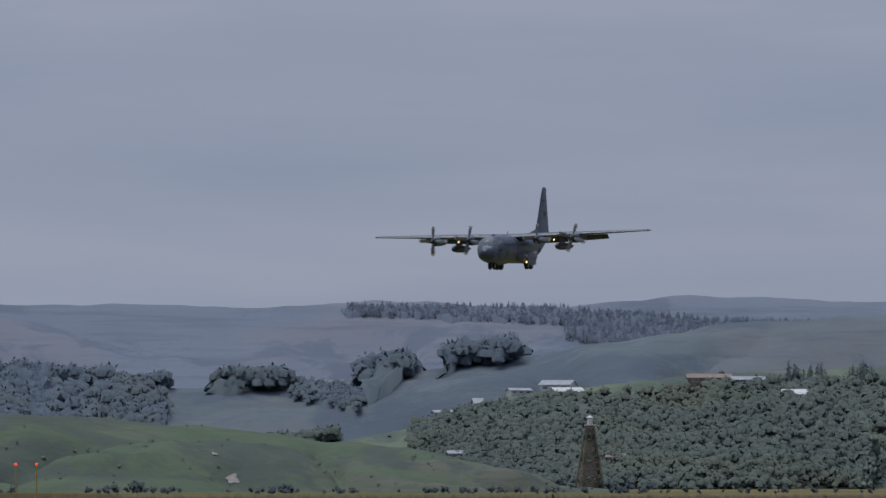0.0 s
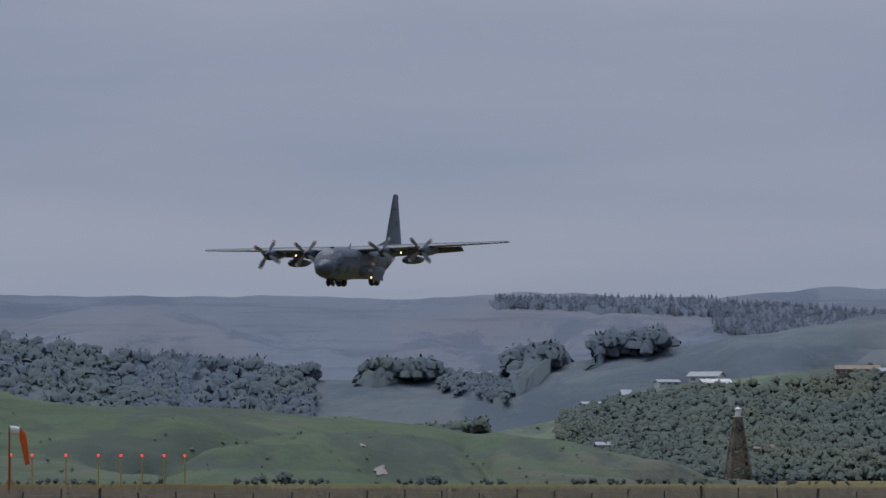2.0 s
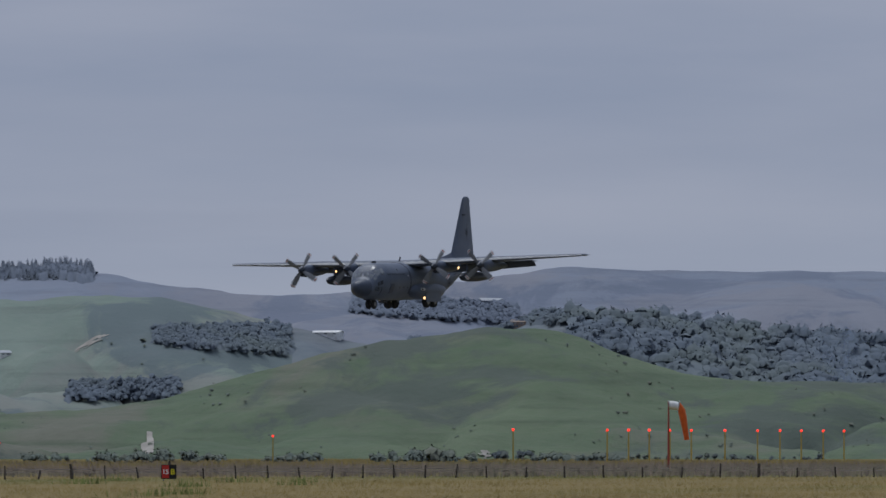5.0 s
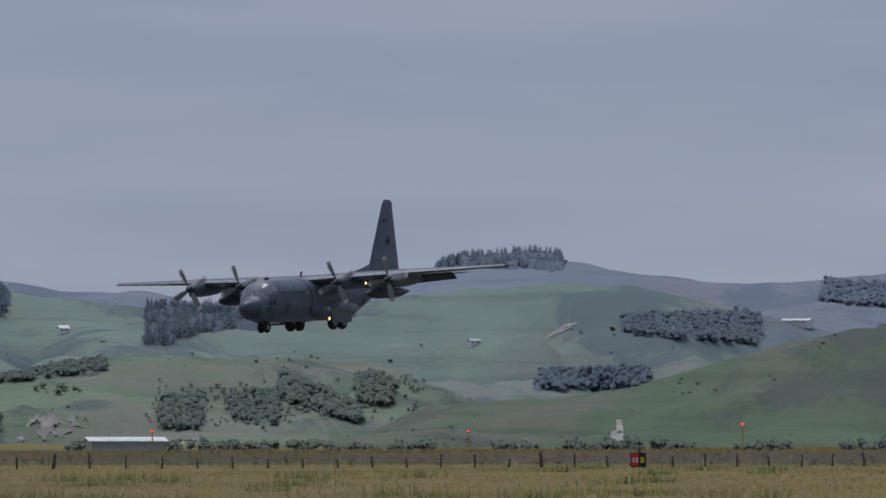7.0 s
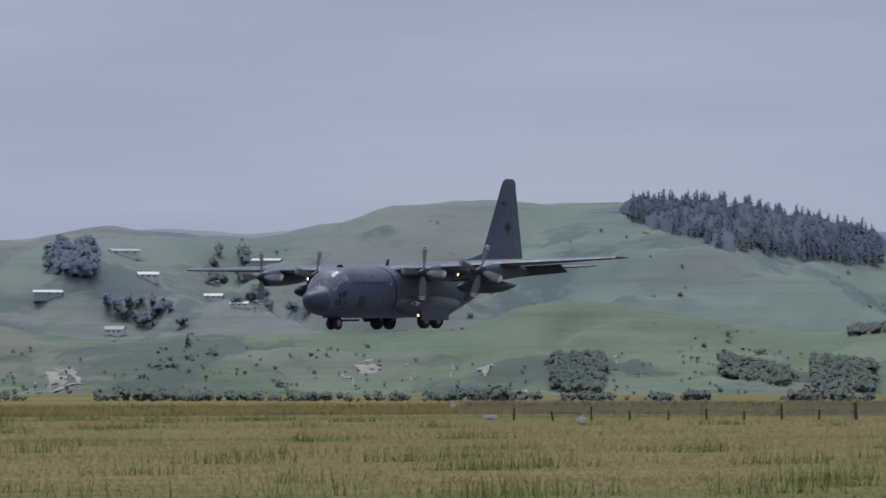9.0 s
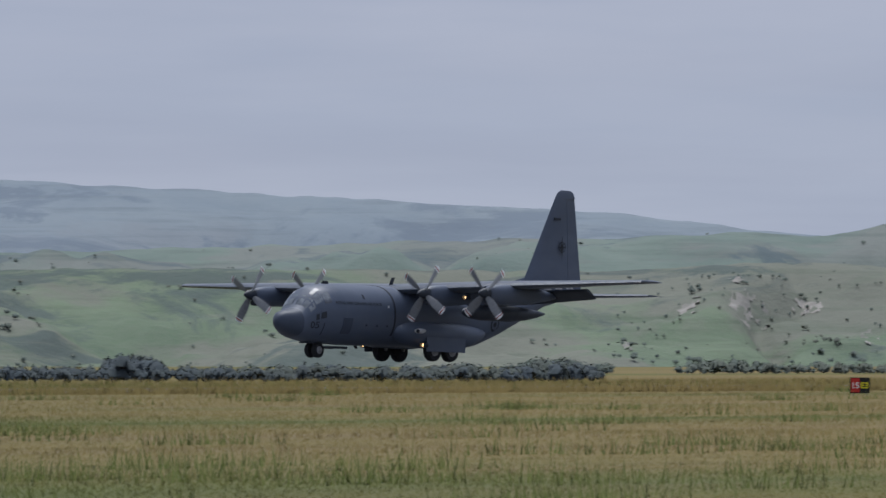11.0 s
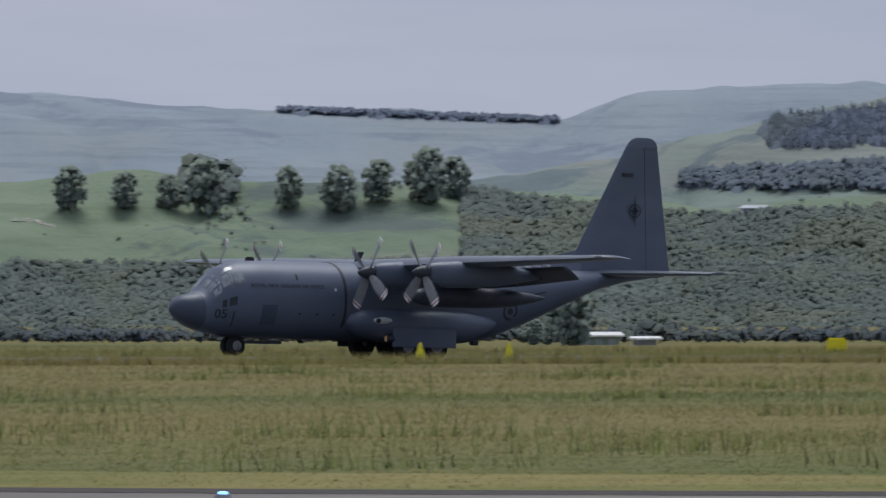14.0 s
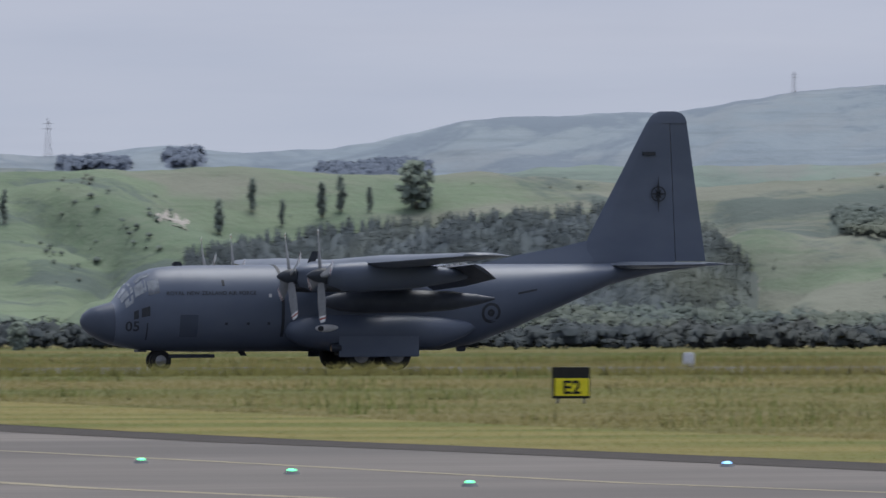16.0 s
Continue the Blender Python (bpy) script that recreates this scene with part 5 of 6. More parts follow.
SLIPS["near"] += [(43.34, -15, 40, 30), (36.04, 115, 90, 24), (35.36, -10, 40, 22), (36.34, 115, 60, 20), (36.88, 85, 80, 30), (37.53, 55, 60, 20), (29.10, 71, 40, 16),
                  (34.07, 6, 50, 24), (29.56, 17, 90, 40), (28.29, 163, 90, 8), (21.62, 54, 120, 80), (26.19, 74, 160, 50), (13.87, 181, 80, 36), (18.08, 46, 60, 40)]
SLIPS["green"] = [(64.57, 0, 70, 40), (70.93, 38, 20, 16), (71.07, -7, 30, 14), (67.04, -21, 40, 12)]
SLIPS["mid"] = [(39.31, 178, 50, 8), (71.79, 173, 110, 10), (64.08, 170, 120, 10), (26.35, 247, 50, 14)]


def slip(hills, az, el, wide, tall, seed):
    """A ragged sheet of bare rock that lies on the slope, in a few torn pieces."""
    step = 0.0041 * 2.5
    n, m = max(4, int(wide / 2.5)), 14
    r_lo, _ = hills.place(az, el - tall / 2)
    r_hi, _ = hills.place(az, el + tall / 2)
    r_hi = max(r_hi, r_lo + 4)
    grid, verts, faces = {}, [], []
    for i in range(n):
        for k in range(m):
            a, r = az + (i - n / 2) * step, r_lo + (r_hi - r_lo) * k / (m - 1)
            u, w = (i / (n - 1) - 0.5) * 2, (k / (m - 1) - 0.5) * 2
            edge = u * u + w * w * 0.8 + 1.5 * noise.fractal(Vector((i * 0.13, k * 0.3, seed)), 0.8, 2.0, 4)
            if edge < 0.62:
                lift = 0.06 + 0.25 * abs(noise.noise(Vector((i * 0.5, k * 0.5, seed))))
                grid[i, k] = len(verts)
                verts.append(polar(a, r, float(hills.height(a, r)) + lift))
    for i in range(n - 1):
        for k in range(m - 1):
            q = [(i, k), (i, k + 1), (i + 1, k + 1), (i + 1, k)]
            if all(c in grid for c in q):
                faces.append(tuple(grid[c] for c in q))
    if len(faces) > 3:
        tagged(raw("rock_face", verts, faces, "scar", None, True), "pale bare rock slip on the grassy slope", "rock face", "rock faces", "structure")


for layer, rows in SLIPS.items():
    for k, row in enumerate(rows):
        slip(RANGE[layer], *row, k * 3.7)


# ---- houses and sheds ----
def house(at, wide, deep, tall, turn, wall, roof, label, windows=3):
    """A gabled house on its base: walls, two roof slopes with eaves, windows with frames, a door."""
    ob = tagged(new("house"), label, "house", "houses on the hills")
    bm = bmesh.new()
    rise, w, d = tall * 0.42, wide / 2, deep / 2
    wall_h = tall - rise
    p = [(-w, -d, -2), (w, -d, -2), (w, d, -2), (-w, d, -2), (-w, -d, wall_h), (w, -d, wall_h), (w, d, wall_h), (-w, d, wall_h), (-w, 0, tall), (w, 0, tall)]
    v = [bm.verts.new(q) for q in p]
    for f in ((0, 1, 5, 4), (2, 3, 7, 6), (1, 2, 6, 9, 5), (3, 0, 4, 8, 7), (3, 2, 1, 0), (4, 5, 9, 8), (6, 7, 8, 9)):
        bm.faces.new([v[i] for i in f])
    part("wall", bm, wall, ob, "", False)
    for sd in (-1, 1):
        bm = bmesh.new()
        e = 0.35
        slope = rise / d
        pts = [(-w - e, sd * (d + e), wall_h - e * slope), (w + e, sd * (d + e), wall_h - e * slope), (w + e, 0, tall), (-w - e, 0, tall)]
        a = [bm.verts.new((x, y, z + 0.05)) for x, y, z in pts]
        b = [bm.verts.new((x, y, z + 0.22)) for x, y, z in pts]
        bm.faces.new(a), bm.faces.new(b[::-1])
        for i in range(4):
            bm.faces.new((a[i], a[(i + 1) % 4], b[(i + 1) % 4], b[i]))
        bmesh.ops.recalc_face_normals(bm, faces=bm.faces[:])
        part("roof", bm, roof, ob, "", False)
    for k in range(windows):
        x = -w + wide * (k + 0.5) / windows
        s = min(0.6, wide / windows * 0.3)
        win = part("window", box(bmesh.new(), x - s, -d - 0.06, wall_h * 0.3, x + s, -d + 0.02, wall_h * 0.85), "tip_white", ob, "", False)
        part("pane", box(bmesh.new(), x - s * 0.82, -d - 0.09, wall_h * 0.36, x + s * 0.82, -d - 0.05, wall_h * 0.79), "glass", win, "", False)
    ob.matrix_basis = pose(*at, 0, 0, turn)
    return ob


HOUSES = [
    (73.44, 166, 55, 14, "near", "tip_white", "roof"), (73.50, 140, 50, 12, "near", "tip_white", "tip_white"), (73.15, 150, 36, 7, "near", "tip_white", "roof"),
    (72.62, 118, 45, 7, "near", "roof", "roof"), (72.85, 116, 14, 16, "near", "tip_white", "roof"), (72.76, 32, 60, 9, "near", "roof", "roof"),
    (74.54, 164, 75, 12, "near", "roof_tile", "roof_tile"), (74.83, 162, 60, 10, "near", "roof_tile", "roof"), (75.19, 133, 52, 15, "near", "tip_white", "tip_white"),
    (73.87, 24, 32, 12, "near", "roof_tile", "roof_tile"), (66.85, 243, 52, 9, "mid", "tip_white", "roof"), (67.29, 240, 40, 7, "mid", "roof_tile", "roof_tile")]
HOUSES += [
    (65.86, 260, 50, 6, "mid", "tip_white", "tip_white"), (66.70, 247, 60, 10, "mid", "roof", "roof"), (67.05, 246, 40, 8, "far", "roof", "roof"),
    (63.50, 154, 18, 7, "mid", "tip_white", "roof"), (60.50, 175, 16, 9, "mid", "tip_white", "tip_white"), (54.55, 225, 50, 7, "mid", "tip_white", "roof"),
    (54.72, 183, 35, 8, "mid", "tip_white", "tip_white"), (53.99, 152, 50, 7, "mid", "roof", "tip_white"), (54.47, 85, 28, 9, "mid", "tip_white", "roof"),
    (55.20, 146, 30, 7, "mid", "tip_white", "tip_white"), (55.39, 133, 30, 6, "mid", "tip_white", "tip_white"), (52.69, 205, 30, 8, "mid", "tip_white", "tip_white")]
HOUSES += [
    (55.59, 209, 50, 6, "mid", "roof", "tip_white"), (54.50, 87, 24, 8, "mid", "tip_white", "roof"), (33.55, 179, 42, 9, "near", "tip_white", "roof"),
    (19.15, 253, 26, 5, "near", "tip_white", "tip_white")]
for k, (az, el, wide, tall, layer, wall, roof) in enumerate(HOUSES):
    r, z = RANGE[layer].place(az, el)
    q = r / FOCAL
    tone = {"tip_white": "white", "roof": "grey", "roof_tile": "brown"}
    house(polar(az, r, z + 0.1), wide * q, max(4, wide * q * 0.6), tall * q * 1.25, -az + (k * 37 % 40) - 20, wall, roof,
          f"{tone[wall]}-walled farmhouse with a {tone[roof]} roof on the hillside", 3 if wide > 20 else 2)


def shed(az, r, wide, deep, tall, roof, wall, label, open_front):
    ob = tagged(new("shed"), label, "shed", "airfield sheds")
    w, d = wide / 2, deep / 2
    bm = bmesh.new()
    for sd in (-1, 1):
        pts = [(-w - 0.4, sd * (d + 0.4), tall * 0.72), (w + 0.4, sd * (d + 0.4), tall * 0.72), (w + 0.4, 0, tall), (-w - 0.4, 0, tall)]
        a = [bm.verts.new(p) for p in pts]
        b = [bm.verts.new((x, y, z + 0.12)) for x, y, z in pts]
        bm.faces.new(a), bm.faces.new(b[::-1])
        for i in range(4):
            bm.faces.new((a[i], a[(i + 1) % 4], b[(i + 1) % 4], b[i]))
    bmesh.ops.recalc_face_normals(bm, faces=bm.faces[:])
    part("roof", bm, roof, ob, "", False)
    if open_front:
        n = 7
        for k in range(n):
            for y in (-d, d):
                part("post", box(bmesh.new(), -w + wide * k / (n - 1) - 0.09, y - 0.09, 0, -w + wide * k / (n - 1) + 0.09, y + 0.09, tall * 0.74), "wood", ob, "", False)
        part("wall", box(bmesh.new(), -w, d * 0.8, 0, w, d * 0.8 + 0.1, tall * 0.55), wall, ob, "", False)
    else:
        part("wall", box(bmesh.new(), -w, -d, 0, w, d, tall * 0.76), wall, ob, "", False)
        for k in range(4):
            x = -w + wide * (k + 0.5) / 4
            part("door", box(bmesh.new(), x - wide * 0.07, -d - 0.06, 0, x + wide * 0.07, -d + 0.02, tall * 0.55), "roof", ob, "", False)
    ob.matrix_basis = pose(*polar(az, r), 0, 0, -az + 8)


shed(60.95, 858, 8.0, 5, 1.55, "tip_white", "roof", "low grey shed with a pale roof behind the field", False)
shed(37.84, 568, 6.3, 5, 1.75, "roof_green", "paint_dark", "open-sided shed with a pale green roof", True)
shed(40.46, 600, 9.0, 5, 1.1, "line", "scar", "long low pale building beside the field", False)
shed(32.34, 575, 3.8, 3, 0.85, "tip_white", "roof_green", "low white and green roofed shed behind the field", False)
shed(32.74, 570, 1.5, 1.5, 0.55, "tip_white", "roof", "small white shed behind the field", False)
shed(22.93, 600, 2.2, 2, 0.6, "tip_white", "tip_white", "small white shed at the field's edge", False)


# ---- trees that stand alone ----
def tree(kind, seed):
    """A tree one metre high: tapered trunk, limbs, a crown of many small clumps."""
    rnd = random.Random(seed)
    ob = new("tree")
    bm = tube(bmesh.new(), (0, 0, -0.06), (0, 0, 0.75 if kind != "broad" else 0.5), 0.025, 0.008, 7)
    for _ in range(7):
        z, a = rnd.uniform(0.22, 0.55), rnd.uniform(0, 6.28)
        q = {"poplar": 0.08, "broad": 0.28, "conifer": 0.12}[kind]
        tube(bm, (0, 0, z), (q * math.cos(a), q * math.sin(a), z + 0.18), 0.01, 0.004, 5)
    part("trunk", bm, "bark", ob)
    bm = bmesh.new()
    for _ in range({"poplar": 130, "broad": 190, "conifer": 130}[kind]):
        u, a = rnd.random(), rnd.uniform(0, 6.28)
        if kind == "poplar":
            z, rad = 0.1 + 0.88 * u, 0.115 * math.sin(math.pi * min(1, 0.12 + 0.86 * u)) ** 0.7
        elif kind == "conifer":
            z, rad = 0.08 + 0.9 * u, 0.26 * (1 - u) + 0.02
        else:
            z, rad = 0.06 + 0.92 * u, 0.42 * math.sin(math.pi * (0.1 + 0.86 * u)) ** 0.6
        q = rad * math.sqrt(rnd.random())
        size = rnd.uniform(0.03, 0.062) * (1.25 if kind == "broad" else 1)
        g = bmesh.ops.create_icosphere(bm, subdivisions=1, radius=size, matrix=Matrix.Translation((q * math.cos(a) + 0.03 * math.sin(seed + 9 * z), q * math.sin(a), z)))
        for v in g["verts"]:
            v.co += Vector((rnd.gauss(0, 0.3), rnd.gauss(0, 0.3), rnd.gauss(0, 0.3))) * size
    upright(part("crown", bm, "leaf", ob, "", False), 0.6)
    return ob


TREE_LABELS = {"poplar": ("slender dark poplar on the grassy hill", "poplar"), "broad": ("round-crowned broadleaf tree on the grassy slope", "tree"),
               "conifer": ("dark conifer standing alone on the ridge", "conifer")}
PROTO = {(k, i): tree(k, i) for k in TREE_LABELS for i in range(3)}
USED = set()


def plant(kind, at, tall, k):
    ob = PROTO[kind, k % 3]
    label, category = TREE_LABELS[kind]
    if (kind, k % 3) in USED:
        ob = copy_thing(ob, pose(*at, 0, 0, k * 67))
    USED.add((kind, k % 3))
    ob.matrix_basis = pose(*at, 0, 0, k * 67)
    ob.scale = (tall * (1 + 0.12 * math.sin(k * 5)), tall, tall)
    tagged(ob, label, category, category + "s on the hills")


ALONE = {
    "poplar": [(24.83, 117, 75), (24.97, 87, 80), (25.08, 147, 50), (25.18, 107, 80), (25.44, 132, 68), (25.77, 127, 68), (26.21, 132, 50), (26.39, 137, 80), (26.56, 107, 135),
               (26.66, 107, 127), (27.03, 147, 45), (27.15, 162, 63), (27.26, 185, 22), (27.46, 199, 52), (27.75, 217, 35),
               (14.43, 191, 60), (14.65, 166, 48), (14.94, 181, 65), (15.08, 191, 65), (15.29, 191, 45), (14.19, 151, 65), (12.62, 171, 60)],
    "broad": [(28.54, 184, 77), (28.94, 186, 65), (29.27, 186, 60), (29.53, 176, 97), (30.14, 186, 75), (30.50, 180, 83), (30.79, 198, 75), (31.15, 196, 98), (31.35, 206, 72),
              (15.63, 196, 85), (27.29, 130, 40), (19.98, 180, 60)],
    "conifer": [(19.44, 258, 32), (55.01, 60, 26)],
}
n = 0
for kind, rows in ALONE.items():
    for az, el, tall in rows:
        r, z = RANGE["near"].place(az, el)
        plant(kind, polar(az, r, z), tall * r / FOCAL, n)
        n += 1
for az, el, tall, kind in ((35.02, 407, 26, "conifer"), (35.26, 415, 12, "conifer"), (35.56, 422, 25, "broad"), (36.12, 415, 11, "broad"), (36.37, 409, 13, "broad")):
    r, z = 2900, float(RANGE["mid"].height(az, 2900))
    plant(kind, polar(az, r, z), tall * r / FOCAL, n)
    n += 1
plant("broad", polar(19.48, 4600, float(RANGE["far"].height(19.48, 4600))), 23 * 4600 / FOCAL, n)
plant("broad", polar(32.19, 560), 5.0, n + 1)
plant("conifer", polar(75.74, 1290), 9.0, n + 2)
for k, (az, tall) in enumerate(((31.93, 1.9), (32.03, 1.6), (12.72, 2.1), (35.31, 1.8), (44.07, 2.4), (43.87, 2.2), (43.67, 2.6))):
    plant("broad", polar(az, 572 + k * 3), tall, n + 3 + k)

# ---- hedges and bushes along the far side of the field ----
def hedge(name, a0, a1, r0, r1, count, low_, high, label, seed, material):
    rnd, vs, fs, k = random.Random(seed), [], [], 0
    for _ in range(count):
        az, r = rnd.uniform(a0, a1), rnd.uniform(r0, r1)
        gap = noise.noise(Vector((az * 1.6, seed, 0)))
        if gap < (-0.12 if r0 > 700 else -0.9):
            continue
        tall = rnd.uniform(low_, high) * (0.7 + 0.8 * max(0, gap))
        v, f = SHAPES["leafy"][rnd.randrange(9)]
        x, y, _ = polar(az, r)
        a = rnd.uniform(0, 6.28)
        c, s = math.cos(a) * tall * 1.1, math.sin(a) * tall * 1.1
        vs.append(np.stack([x + v[:, 0] * c - v[:, 1] * s, y + v[:, 0] * s + v[:, 1] * c, v[:, 2] * tall], 1))
        fs.append(f + k)
        k += len(v)
    tagged(upright(mesh_of(name, np.concatenate(vs), np.concatenate(fs), material), 0.3), label, "hedge", kind="stuff")


hedge("bush_row", 49, 68, 860, 930, 1000, 0.7, 1.9, "low green bushes along the far edge of the field", 3, "scrub_pale")
hedge("bush_row", 67, 77, 1000, 1100, 260, 0.5, 1.5, "low bushes along the far edge of the field", 8, "tree_near")
hedge("hedge", 25, 50, 606, 690, 2600, 0.9, 1.9, "dark hedge and small trees behind the field", 5, "tree_near")
hedge("hedge", 9, 27, 590, 640, 1500, 1.2, 3.1, "dark shelter belt behind the field", 6, "shelter")

# ---- airfield things ----
fence = tagged(new("fence"), "old wooden field fence with uneven dark posts", "fence")
rnd = random.Random(12)
line = [(383, 245), (474, 201), (512, 150), (528, 110)]
posts = []
for (ax, ay), (bx, by) in zip(line, line[1:]):
    m = int(math.hypot(bx - ax, by - ay) / 2.6)
    posts += [(ax + (bx - ax) * i / m, ay + (by - ay) * i / m) for i in range(m)]
for x, y in posts:
    hgt, big = rnd.uniform(0.55, 0.95), rnd.random() < 0.18
    bm = tube(bmesh.new(), (0, 0, 0), (rnd.gauss(0, 0.05), rnd.gauss(0, 0.05), hgt + (0.2 if big else 0)), 0.11 if big else 0.065, 0.09 if big else 0.05, 6)
    part("post", bm, "wood", fence).matrix_basis = pose(x, y, 0)
for zz in (0.45, 0.62):
    bm = bmesh.new()
    for (ax, ay), (bx, by) in zip(posts, posts[1:]):
        tube(bm, (ax, ay, zz), (bx, by, zz), 0.006, 0.006, 4)
    part("wire", bm, "steel", fence)


def approach_light(x, y, tall):
    ob = tagged(new("approach_light"), "red airfield light on a thin yellow pole", "light", "approach lights")
    part("pole", tube(bmesh.new(), (0, 0, 0), (0, 0, tall), 0.1, 0.075, 8), "pole_yellow", ob)
    part("base", box(bmesh.new(), -0.3, -0.3, 0, 0.3, 0.3, 0.15, 0.03), "roof", ob)
    bm = bmesh.new()
    bmesh.ops.create_icosphere(bm, subdivisions=2, radius=0.16, matrix=Matrix.Translation((0, 0, tall + 0.12)))
    part("lamp", bm, "red_light", ob, "glowing red lamp")
    ob.matrix_basis = pose(x, y, 0)
    return ob


first = approach_light(0, 0, 3.6)
spots = [67.215, 67.902, 68.058, 68.209, 68.36, 68.516, 68.762, 68.999, 69.163, 69.318, 69.478, 69.63, 63.46, 65.46, 61.15]
for k, az in enumerate(spots):
    r = (runway_y(800) + 0.5) / math.cos(radians(az)) if az > 66 else 800 - (67 - az) * 15
    m = pose(*polar(az, r))
    if k:
        approach = copy_thing(first, m)
    else:
        first.matrix_basis = m
        approach = first
    if 60 < az < 66:
        approach.scale = (0.8, 0.8, 0.62 if az < 64 else 0.8)

sock = tagged(new("windsock"), "limp orange windsock with a white band on a pole", "windsock")
part("pole", tube(bmesh.new(), (0, 0, 0), (0, 0, 5.8), 0.11, 0.07, 10), "tip_red", sock, "red-brown pole")
bm = bmesh.new()
for a, b in ((0.0, 0.12), (0.9, 0.12)):
    tube(bm, (a, 0, 5.55), (a + 0.05, 0, 5.55), 0.36, 0.36, 14)
part("hoop", bm, "steel", sock)
part("white_band", loft(bmesh.new(), [[(x, q * math.sin(a), 5.5 + q * math.cos(a) - d) for a in [i * math.pi / 7 for i in range(14)]] for x, q, d in ((0.08, 0.36, 0), (0.5, 0.36, 0.02), (0.85, 0.35, 0.1))]), "tip_white", sock, "dirty white band")
part("sock", loft(bmesh.new(), [[(x + q * math.cos(a) * c, q * math.sin(a), z + q * math.cos(a) * s) for a in [i * math.pi / 7 for i in range(14)]]
                                for x, z, q, c, s in ((0.9, 5.4, 0.35, 0.2, 0.98), (1.12, 5.0, 0.33, 0.85, 0.5), (1.25, 4.4, 0.30, 0.98, 0.15), (1.38, 3.6, 0.25, 0.99, 0.15), (1.55, 2.55, 0.2, 0.99, 0.12))]), "orange", sock, "orange fabric tube hanging down")
sock.matrix_basis = pose(*polar(68.35, 667), 0, 0, -68.35)

tower = tagged(new("beacon_tower"), "weathered tapering lattice tower with a white lantern on top", "tower")
TW, TH = 1.9, 10.6
for sx in (-1, 1):
    for sy in (-1, 1):
        part("leg", tube(bmesh.new(), (sx * TW, sy * TW, 0), (sx * 0.5, sy * 0.5, TH), 0.24, 0.18, 6), "stone", tower, "pale weathered leg")
for k in range(9):
    z0, z1 = TH * k / 9, TH * (k + 1) / 9
    w0, w1 = TW - (TW - 0.5) * k / 9, TW - (TW - 0.5) * (k + 1) / 9
    for sd in range(4):
        m = pose(0, 0, 0, 0, 0, 90 * sd)
        bm = bmesh.new()
        tube(bm, (-w0, -w0, z0), (w1, -w1, z1), 0.1, 0.1, 5)
        tube(bm, (w0, -w0, z0), (-w1, -w1, z1), 0.1, 0.1, 5)
        tube(bm, (-w1, -w1, z1), (w1, -w1, z1), 0.1, 0.1, 5)
        part("brace", bm, "stone", tower).matrix_basis = m
        if k % 3 != 1:
            part("panel", box(bmesh.new(), -w0 * 0.8, -w0 + 0.05, z0 + 0.05, w0 * 0.5, -w0 + 0.2, z1 - 0.1), "stone", tower, "", False).matrix_basis = m
part("platform", box(bmesh.new(), -0.8, -0.8, TH, 0.8, 0.8, TH + 0.15, 0.03), "tip_white", tower, "white platform")
part("lantern", tube(bmesh.new(), (0, 0, TH + 0.15), (0, 0, TH + 1.2), 0.5, 0.42, 10), "tip_white", tower, "white lantern")
part("lantern_roof", tube(bmesh.new(), (0, 0, TH + 1.3), (0, 0, TH + 1.65), 0.62, 0.1, 10), "tip_white", tower)
tower.matrix_basis = pose(*polar(73.67, 1282), 0, 0, -60)


def flat_text(text, x, z, size, y, material, parent, name):
    cu = bpy.data.curves.new(name, "FONT")
    cu.body, cu.size, cu.extrude, cu.align_x, cu.offset = text, size, 0.004, "CENTER", 0.012
    tmp = bpy.data.objects.new(name, cu)
    scene.collection.objects.link(tmp)
    me = bpy.data.meshes.new_from_object(tmp.evaluated_get(bpy.context.evaluated_depsgraph_get()))
    bpy.data.objects.remove(tmp)
    me.materials.clear()
    me.materials.append(M[material])
    ob = new(name, me)
    ob.parent = parent
    ob.matrix_basis = pose(x, y, z, 90, 0, 0)


def sign(at, az, panels, label):
    """A box sign on short legs; panels: from, to, ground, writing, its colour."""
    ob = tagged(new("taxiway_sign"), label, "sign")
    w = panels[-1][1]
    part("case", box(bmesh.new(), -0.03, 0.0, 0.13, w + 0.03, 0.18, 0.98, 0.015), "sign_black", ob, "black sign case")
    for x in (0.12, w - 0.12):
        part("leg", box(bmesh.new(), x - 0.03, 0.06, 0, x + 0.03, 0.12, 0.14), "steel", ob, "", False)
    for x0, x1, z0, z1, ground_, text, ink, size in panels:
        part("panel", box(bmesh.new(), x0, -0.012, z0, x1, 0.0, z1), ground_, ob, "", False)
        flat_text(text, (x0 + x1) / 2, (z0 + z1) / 2 - size * 0.35, size, -0.018, ink, ob, "lettering")
    ob.matrix_basis = pose(*at, 0, 0, -az) @ pose(-w / 2, 0, 0)


sign(polar(16.76, 213), 16.91, [(0.04, 0.96, 0.2, 0.68, "sign_yellow", "E2", "sign_black", 0.5)], "black sign box with a yellow lettered panel in the grass")
sign(polar(51.89, 425), 51.8, [(0.02, 0.5, 0.18, 0.94, "sign_red", "15", "tip_white", 0.45), (0.53, 1.0, 0.18, 0.94, "sign_black", "E3", "sign_yellow", 0.45)], "red and black runway holding sign in the grass")
sign(polar(64.70, 470), 64.51, [(0.02, 0.45, 0.18, 0.94, "sign_red", "15", "tip_white", 0.4), (0.48, 0.86, 0.18, 0.94, "sign_black", "B", "sign_yellow", 0.45)], "red and black runway holding sign in the grass")


